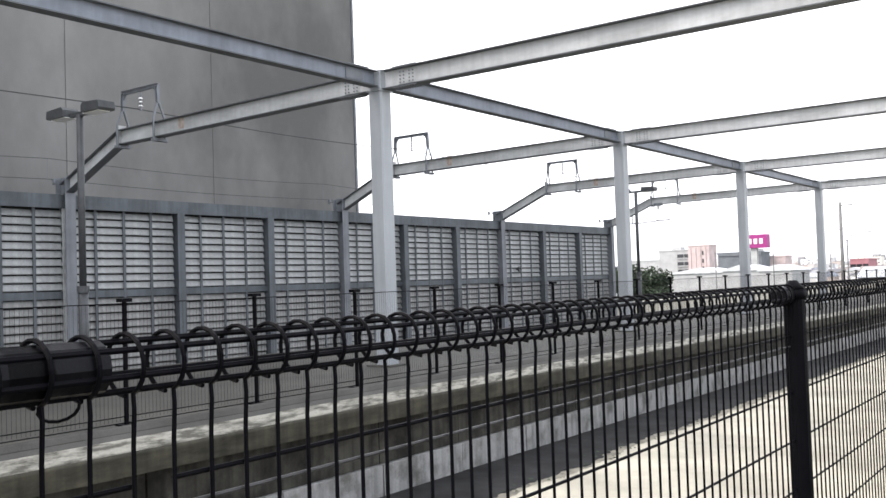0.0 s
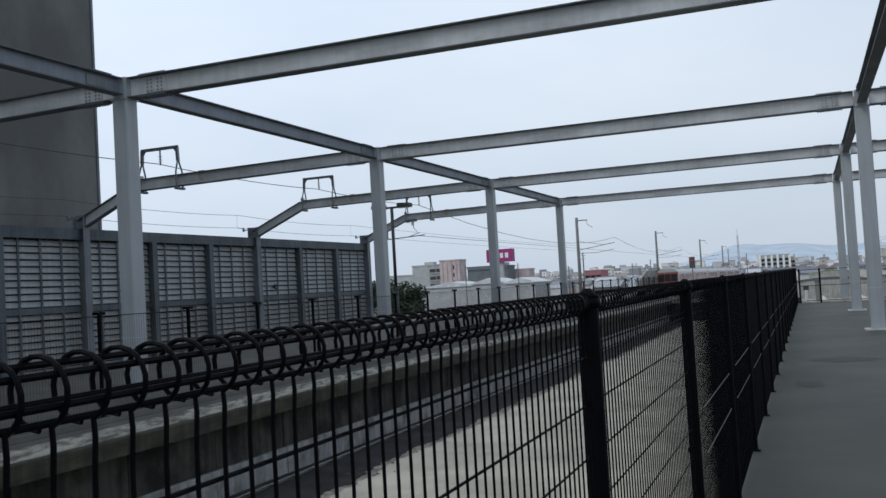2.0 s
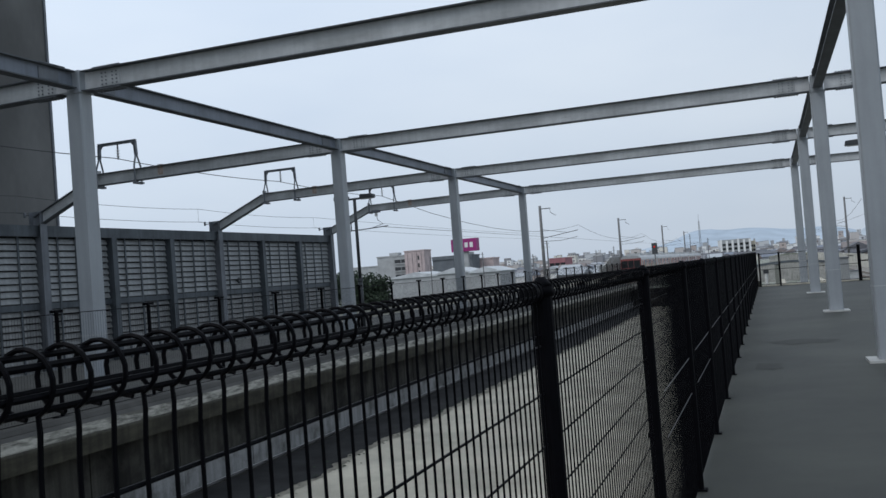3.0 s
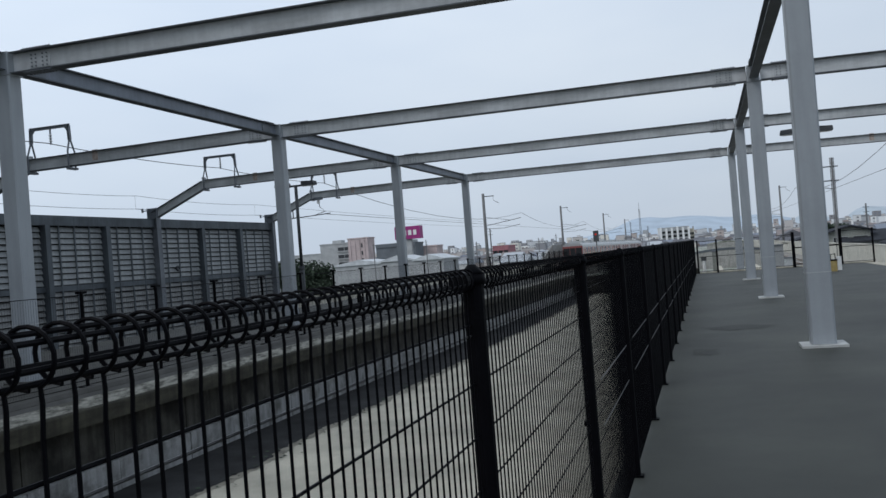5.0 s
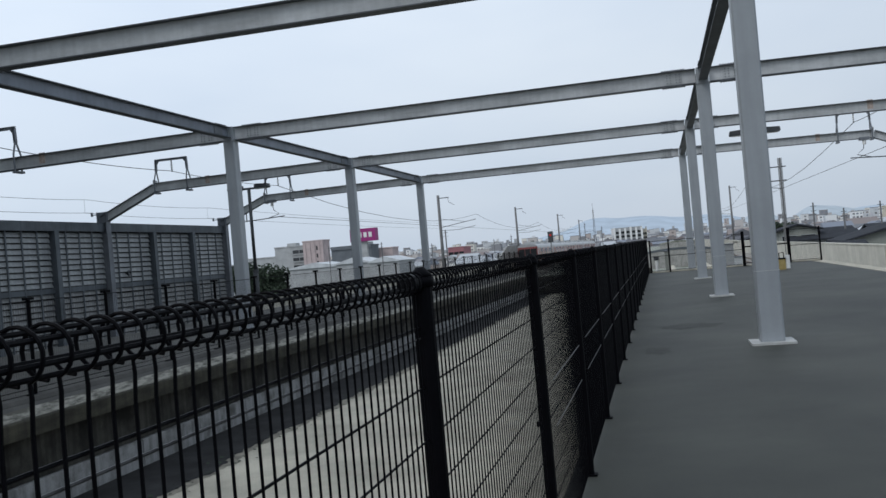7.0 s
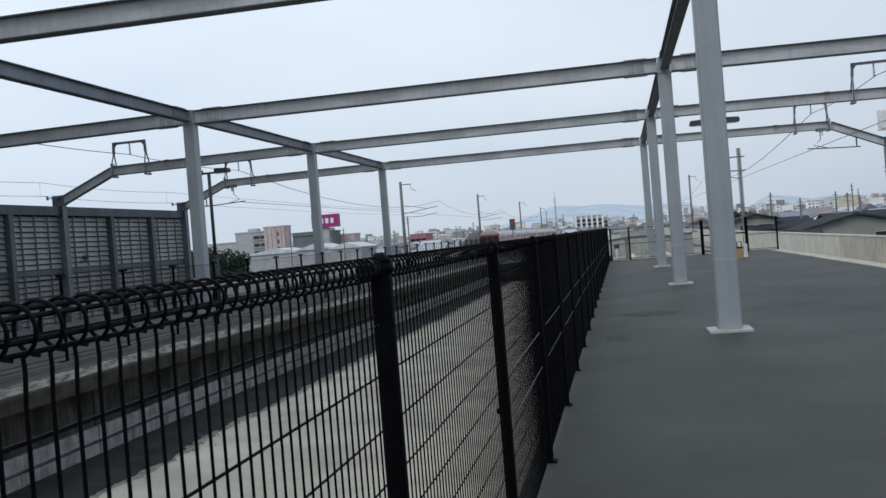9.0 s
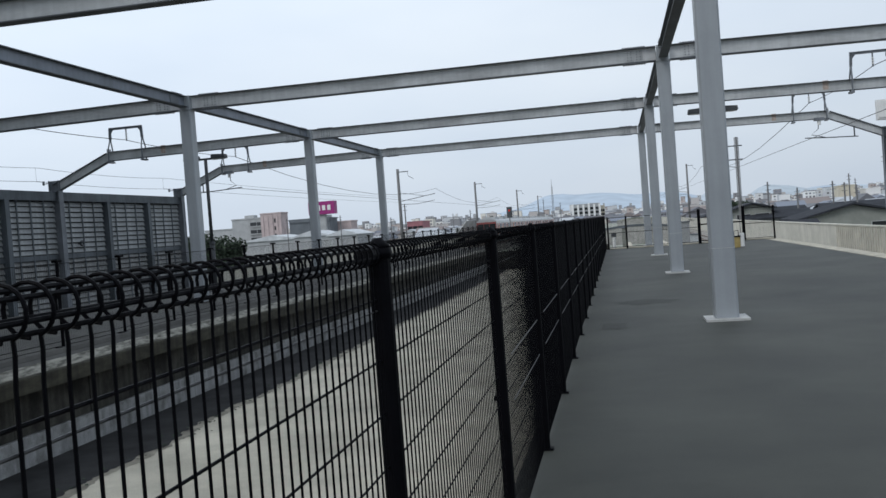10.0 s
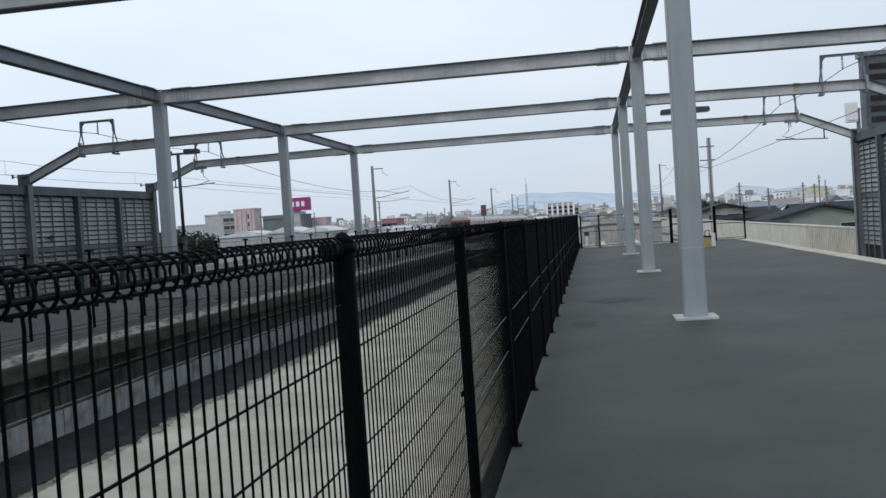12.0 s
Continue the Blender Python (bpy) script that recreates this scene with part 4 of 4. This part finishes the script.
for x in (-2.7, -0.9, 0.9, 2.7):
    part("letter_bar", Mesh().box(x - 0.55, -0.12, 18.4, x + 0.55, -0.02, 20.1), WHITE, bd, "white letter block")
for x0, x1, y, z in ((-35, -24.5, 205, 2.2), (-93.7, -79.2, 226, 2.9), (-77.5, -69, 218, 3.2), (-68, -60.5, 215, 2.9)):
    t = thing("warehouse", (x0, y, GROUND_Z), "low shed with a pale metal roof", "shed", "pale-roofed sheds")
    w, h = x1 - x0, z - GROUND_Z
    part("wall", Mesh().box(0, 0, 0, w, 14, h - 1.4), GREYWALL, t)
    part("roof", Mesh().prism([(-0.4, -0.4, h - 1.4), (w + 0.4, -0.4, h - 1.4), (w + 0.4, -0.4, h - 1.2), (w * 0.5, -0.4, h), (-0.4, -0.4, h - 1.2)], (0, 14.8, 0)), ROOFWHITE, t)
ap = block("apartment_block", -31.3, -11.5, 700, 11.0, 14, GREYWALL, "pale grey mid-rise apartment block with balconies", 5, 5)
for k in range(6):
    part("pilaster", Mesh().box(-9.9 + k * 3.96 - 0.75, -0.9, 0, -9.9 + k * 3.96 + 0.75, -0.002, 18.9 + (0.8 if k in (0, 3) else 0)), WHITE, ap, "white balcony divider")
block("apartment_block", -11.3, -8.0, 704, 9.0, 12, CREAM, "cream stair wing of an apartment block", 3, 2)
block("cream_building", 116, 124.4, 520, 7.7, 12, CREAM, "cream commercial building with flat roof", 0, 0)
block("white_building", 129, 136.4, 520, 5.2, 12, WHITE, "white commercial building with flat roof", 0, 0)
block("red_shop", -117.4, -108.2, 520, 6.0, 20, mat("dull_red_wall", (0.34, 0.15, 0.165), 0.8, vary=0.2, scale=0.4), "low shop with a dull red front", 1, 3)


def house(x, y, w, dp, ztop, wall_m=HOUSEWALL, rot=0.0):
    t = thing("house", (x, y, GROUND_Z), "two-storey house with a dark pitched roof", "house", "houses near the viaduct")
    t.rotation_euler = (0, 0, rot)
    h = ztop - GROUND_Z
    q = 0.11 * w + 0.1
    part("wall", Mesh().box(-w / 2, -dp / 2, 0, w / 2, dp / 2, h - q - 0.2), wall_m, t)
    part("gable", Mesh().prism([(-w / 2, -dp / 2 + 0.02, h - q - 0.2), (w / 2, -dp / 2 + 0.02, h - q - 0.2), (0, -dp / 2 + 0.02, h - 0.25)], (0, dp - 0.04, 0)), wall_m, t)
    for k in (-1, 1):
        part("roof_slope", Mesh().prism([(0, -dp / 2 - 0.5, h), (k * (w / 2 + 0.6), -dp / 2 - 0.5, h - q - 0.15), (k * (w / 2 + 0.6), -dp / 2 - 0.5, h - q - 0.32), (0, -dp / 2 - 0.5, h - 0.2)], (0, dp + 1.0, 0)), ROOFDARK, t)
    for k in (-1, 1):
        wd = part("window", Mesh().box(k * w * 0.25 - 0.8, -dp / 2 - 0.05, h - q - 1.55, k * w * 0.25 + 0.8, -dp / 2 + 0.04, h - q - 0.85), GLASS, t)
        part("window_frame", Mesh().box(k * w * 0.25 - 0.86, -dp / 2 - 0.03, h - q - 1.61, k * w * 0.25 + 0.86, -dp / 2 - 0.002, h - q - 0.79), GREYWALL, wd)


house(22.75, 99, 9.4, 9, 1.0)
house(17.1, 124, 4.4, 7, 1.75, HOUSEWALL)
house(19.8, 122, 5.5, 7, 0.6, GREYWALL, math.pi / 2)
house(16.4, 92, 7.0, 4.0, -0.25, HOUSEWALL, math.pi / 2)
house(31.5, 124, 8, 9, 0.55, GREYWALL, math.pi / 2)
house(22.5, 140, 8, 9, 0.5, CREAM, math.pi / 2)
house(16.6, 152, 8, 10, 1.0, PINKWALL)
house(38, 160, 9, 10, 0.9, GREYWALL, math.pi / 2)
house(28, 175, 8, 10, 0.8, HOUSEWALL, math.pi / 2)

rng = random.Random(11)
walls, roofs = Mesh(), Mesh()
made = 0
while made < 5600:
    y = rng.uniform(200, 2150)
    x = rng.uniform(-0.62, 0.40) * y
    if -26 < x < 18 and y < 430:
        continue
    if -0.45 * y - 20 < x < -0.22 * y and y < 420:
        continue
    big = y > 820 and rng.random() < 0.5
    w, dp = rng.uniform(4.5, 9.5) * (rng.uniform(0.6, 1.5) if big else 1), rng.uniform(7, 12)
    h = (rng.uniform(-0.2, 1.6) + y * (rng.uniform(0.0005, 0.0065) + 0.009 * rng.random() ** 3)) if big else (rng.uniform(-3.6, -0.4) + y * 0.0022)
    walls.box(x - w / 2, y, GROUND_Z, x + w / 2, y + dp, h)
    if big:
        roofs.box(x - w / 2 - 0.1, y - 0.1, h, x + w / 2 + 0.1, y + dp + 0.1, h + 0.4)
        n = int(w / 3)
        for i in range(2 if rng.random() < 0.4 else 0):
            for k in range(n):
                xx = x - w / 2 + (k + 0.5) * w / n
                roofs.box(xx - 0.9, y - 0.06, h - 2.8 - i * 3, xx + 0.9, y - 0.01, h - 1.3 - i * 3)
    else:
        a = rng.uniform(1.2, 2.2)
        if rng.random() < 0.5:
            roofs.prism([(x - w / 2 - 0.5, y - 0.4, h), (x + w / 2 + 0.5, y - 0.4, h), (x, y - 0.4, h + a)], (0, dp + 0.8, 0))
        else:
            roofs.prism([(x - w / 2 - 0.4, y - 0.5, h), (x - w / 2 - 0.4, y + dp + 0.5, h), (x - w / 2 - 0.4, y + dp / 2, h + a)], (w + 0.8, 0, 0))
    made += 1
tn = thing("far_town", (0, 0, 0), "far town of low houses and flats, walls paled for haze", "town", kind="stuff")
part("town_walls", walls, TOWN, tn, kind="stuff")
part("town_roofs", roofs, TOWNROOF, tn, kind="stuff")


def utility_pole(x, y, h):
    t = thing("utility_pole", (x, y, GROUND_Z), "grey concrete utility pole with cross arms", "utility pole", "utility poles in the town")
    part("shaft", Mesh().tube([(0, 0, 0), (0, 0, h - GROUND_Z)], 0.16, 8, r1=0.10), POLE, t)
    for k in (0.5, 1.1):
        part("cross_arm", Mesh().box(-0.38, -0.04, h - GROUND_Z - k, 0.38, 0.04, h - GROUND_Z - k + 0.06), DARKMETAL, t)


for x, y, h in ((20.5, 130, 4.35), (24.2, 130, 3.3), (28.65, 130, 3.8), (30.1, 130, 3.5), (31.6, 130, 3.1), (35.2, 130, 6.9), (-22.3, 300, 8.3), (-17.0, 300, 6.8), (-33.7, 150, 5.9), (40, 170, 5.6), (-78, 215, 6.5), (-60, 200, 6), (-46, 190, 4.5), (-40, 260, 6), (10, 330, 8), (-52, 300, 5.9), (60, 250, 6.2)):
    utility_pole(x, y, h)


def tree(x, y, h, r, seed):
    rg = random.Random(seed)
    t = thing("tree", (x, y, GROUND_Z), "dark green leafy tree between the houses", "tree", "trees in the town")
    top = h - GROUND_Z
    tk = Mesh().tube([(0, 0, 0), (0.1, 0, top * 0.4), (0, 0.1, top * 0.75)], 0.25, 7, r1=0.08)
    for i in range(5):
        a = rg.uniform(0, 6.28)
        tk.tube([(0.05, 0, top * 0.45), (math.cos(a) * r * 0.6, math.sin(a) * r * 0.6, top * rg.uniform(0.65, 0.85))], 0.1, 5, r1=0.03)
    part("trunk", tk, BARK, t)
    cr = Mesh()
    cl = [(rg.uniform(-0.7, 0.7) * r, rg.uniform(-0.7, 0.7) * r, top * rg.uniform(0.5, 0.92), rg.uniform(0.3, 0.5) * r) for _ in range(16)]
    for _ in range(3600):
        cx, cy, cz, cr_ = rg.choice(cl)
        d = Vector((rg.gauss(0, 1), rg.gauss(0, 1), rg.gauss(0, 0.8))).normalized() * cr_ * rg.uniform(0.6, 1.1)
        p = Vector((cx, cy, cz)) + d
        u = Vector((rg.gauss(0, 1), rg.gauss(0, 1), rg.gauss(0, 1))).normalized()
        w = u.orthogonal().normalized()
        q = rg.uniform(0.22, 0.42)
        cr.add([p - u * q, p + w * q * 0.6, p + u * q, p - w * q * 0.6], [(0, 1, 2, 3)])
    part("crown", cr, LEAF, t)


for i, (x, y, h, r) in enumerate(((-88, 190, 3.0, 5.0), (-82, 188, 2.2, 4.4), (-95, 192, 3.0, 5), (25.5, 205, 2.6, 3.0), (-31, 240, 3.0, 3.6))):
    tree(x, y, h, r, i)


# ---- hills ----
def hills(name, y, peaks, base, material, label):
    m = Mesh()
    n = 240
    xs = [-2500 + i * 5000 / n for i in range(n + 1)]
    rows = []
    for j, f in enumerate((0.0, 0.45, 0.8, 1.0, 0.8)):
        row = []
        for x in xs:
            z = base + sum(h * math.exp(-((x - c) / w) ** 2) for c, w, h in peaks)
            z += 5 * noise.noise((x * 0.006, y, 0)) + 2.5 * noise.noise((x * 0.02, y, 5))
            row.append((x, y + j * 150, GROUND_Z + (z - GROUND_Z) * f + (1.5 * noise.noise((x * 0.03, j * 3.3, 1)) if 0 < j else 0)))
        rows += row
    m.add(rows, [(j * (n + 1) + i, j * (n + 1) + i + 1, (j + 1) * (n + 1) + i + 1, (j + 1) * (n + 1) + i) for j in range(4) for i in range(n)])
    solid(name, m, material, label, "hills", kind="structure", smooth=True)


hills("backdrop_hills", 2300, [(278, 55, 46), (408, 42, 32), (475, 60, 30), (590, 90, 21), (760, 150, 20), (-520, 160, 10)], 9, HILL, "wooded hills, haze put into their grey-blue colour")
hills("backdrop_far_hills", 2600, [(-373, 68, 17), (-215, 107, 65), (-34, 124, 58), (170, 124, 47), (640, 250, 34), (-900, 400, 14)], 10, HILL_FAR, "hills on the horizon, haze put into their pale blue")


# ---- boxes at the end of the right barrier ----
sp = thing("loudspeaker_box", (side(1, X_BAR) - 0.22, 42.15, 4.62), "white weatherproof box on the barrier post", "box")
part("case", Mesh().box(-0.32, -0.2, 0.02, 0.12, 0.2, 0.85, 0.04), WHITE, sp)
part("case_lid", Mesh().box(-0.30, -0.24, 0.1, 0.10, -0.204, 0.78), WHITE, sp)
part("bracket", Mesh().box(0.10, -0.05, -0.5, 0.24, 0.05, 0.6), GALV_DARK, sp)
hs = thing("louvred_housing", (side(1, X_BAR) + 0.5, 45.0, GROUND_Z), "tall dark grey louvred ventilation housing", "housing")
part("body", Mesh().box(0.6, 0, 0, 4.6, 0.9, 15.8), FRAME, hs)
part("roof", Mesh().box(0.5, -0.1, 15.8, 4.8, 1.0, 16.0), GALV_DARK, hs)
for i in range(7):
    part("slot", Mesh().box(0.8, -0.03, 12.3 + i * 0.48, 4.2, 0.02, 12.55 + i * 0.48), DARK_MATT, hs)

hn = thing("barrier_horn", (side(-1, X_BAR) + 0.16, 33.6, 1.93), "small round dark fitting on the barrier", "fitting")
part("ring", Mesh().tube([(0, 0.10 * math.cos(a), 0.085 * math.sin(a)) for a in [i * 0.5236 for i in range(12)]], 0.04, 6, closed=True), DARKMETAL, hn)
part("stem", Mesh().tube([(-0.16, 0, 0), (-0.02, 0, 0)], 0.025, 8), DARKMETAL, hn)

# ---- small things past the deck end ----
solid("end_kerb", Mesh().box(0.1, DECK_END - 0.02, -0.45, 6.95, DECK_END + 0.16, 0.05, 0.015), EDGE, "pale concrete kerb at the deck end", "kerb", kind="structure")
for y, x0, x1, top, cope in ((112, -1.6, 6.6, -0.35, FRAME), (165, 0.5, 6.8, 0.25, VIADUCT)):
    aw = thing("approach_wall", (0, y, RAIL_Z - 0.75), "low pale concrete wall with an arched top edge", "wall", "walls between the tracks")
    arc = [(x0 + (x1 - x0) * i / 12, top - RAIL_Z + 0.75 + 0.32 * math.sin(math.pi * i / 12)) for i in range(13)]
    part("wall_body", Mesh().prism([(x1, 0, 0), (x0, 0, 0)] + [(x, 0, z) for x, z in arc], (0, 0.3, 0)), CONC_PALE, aw)
    part("coping", Mesh().prism([(x, -0.06, z + 0.003) for x, z in arc] + [(x, -0.06, z + 0.24) for x, z in reversed(arc)], (0, 0.42, 0)), cope, aw)
for x in (1.6, 5.2):
    ct = thing("cable_trough", (x, 41.5, RAIL_Z - 0.75), "pale concrete cable trough along the viaduct", "cable trough", "cable troughs")
    part("trough_body", Mesh().box(-0.28, 0, 0, 0.28, 69, 0.26, 0.02), CONC_PALE, ct)
    for i in range(34):
        part("trough_lid", Mesh().box(-0.31, i * 2.0 + 0.02, 0.264, 0.31, i * 2.0 + 1.98, 0.33), EDGE, ct)
gc = thing("switch_cabinet", (0.82, 42.3, RAIL_Z - 0.75), "slim pale green switch cabinet past the deck end", "cabinet")
part("cabinet_body", Mesh().box(-0.11, -0.15, 0, 0.11, 0.15, 2.95, 0.015), HOUSEWALL, gc)
part("cabinet_lid", Mesh().box(-0.14, -0.18, 2.954, 0.14, 0.18, 3.0), GALV_DARK, gc)
rc = thing("relay_cabinet", (3.55, 44.0, RAIL_Z - 0.75), "tall grey steel relay cabinet on the viaduct", "cabinet")
part("cabinet_body", Mesh().box(-0.22, -0.2, 0, 0.22, 0.2, 3.0, 0.02), GREYWALL, rc)
part("cabinet_door", Mesh().box(-0.19, -0.215, 0.3, 0.19, -0.203, 2.9), GREYWALL, rc)
part("cabinet_roof", Mesh().box(-0.25, -0.24, 3.0, 0.25, 0.24, 3.05), GALV_DARK, rc)
mp = thing("marker_post", (0.35, 42.0, RAIL_Z - 0.75), "white marker post with a dark cap", "post")
part("post", Mesh().tube([(0, 0, 0), (0, 0, 2.6)], 0.06, 8), WHITE, mp)
part("cap", Mesh().box(-0.11, -0.06, 2.6, 0.11, 0.06, 2.78), DARKMETAL, mp)
for x, w, h in ((1.5, 0.6, 1.3), (4.6, 0.5, 2.2), (2.4, 0.35, 1.8)):
    bxx = thing("trackside_box", (x, 47.0 + x, RAIL_Z - 0.75), "pale metal trackside equipment box", "equipment box", "trackside boxes")
    part("box_body", Mesh().box(-w / 2, -0.25, 0, w / 2, 0.25, h, 0.03), ROOFWHITE, bxx)
    part("box_lid", Mesh().box(-w / 2 - 0.04, -0.29, h, w / 2 + 0.04, 0.29, h + 0.05), GALV_DARK, bxx)
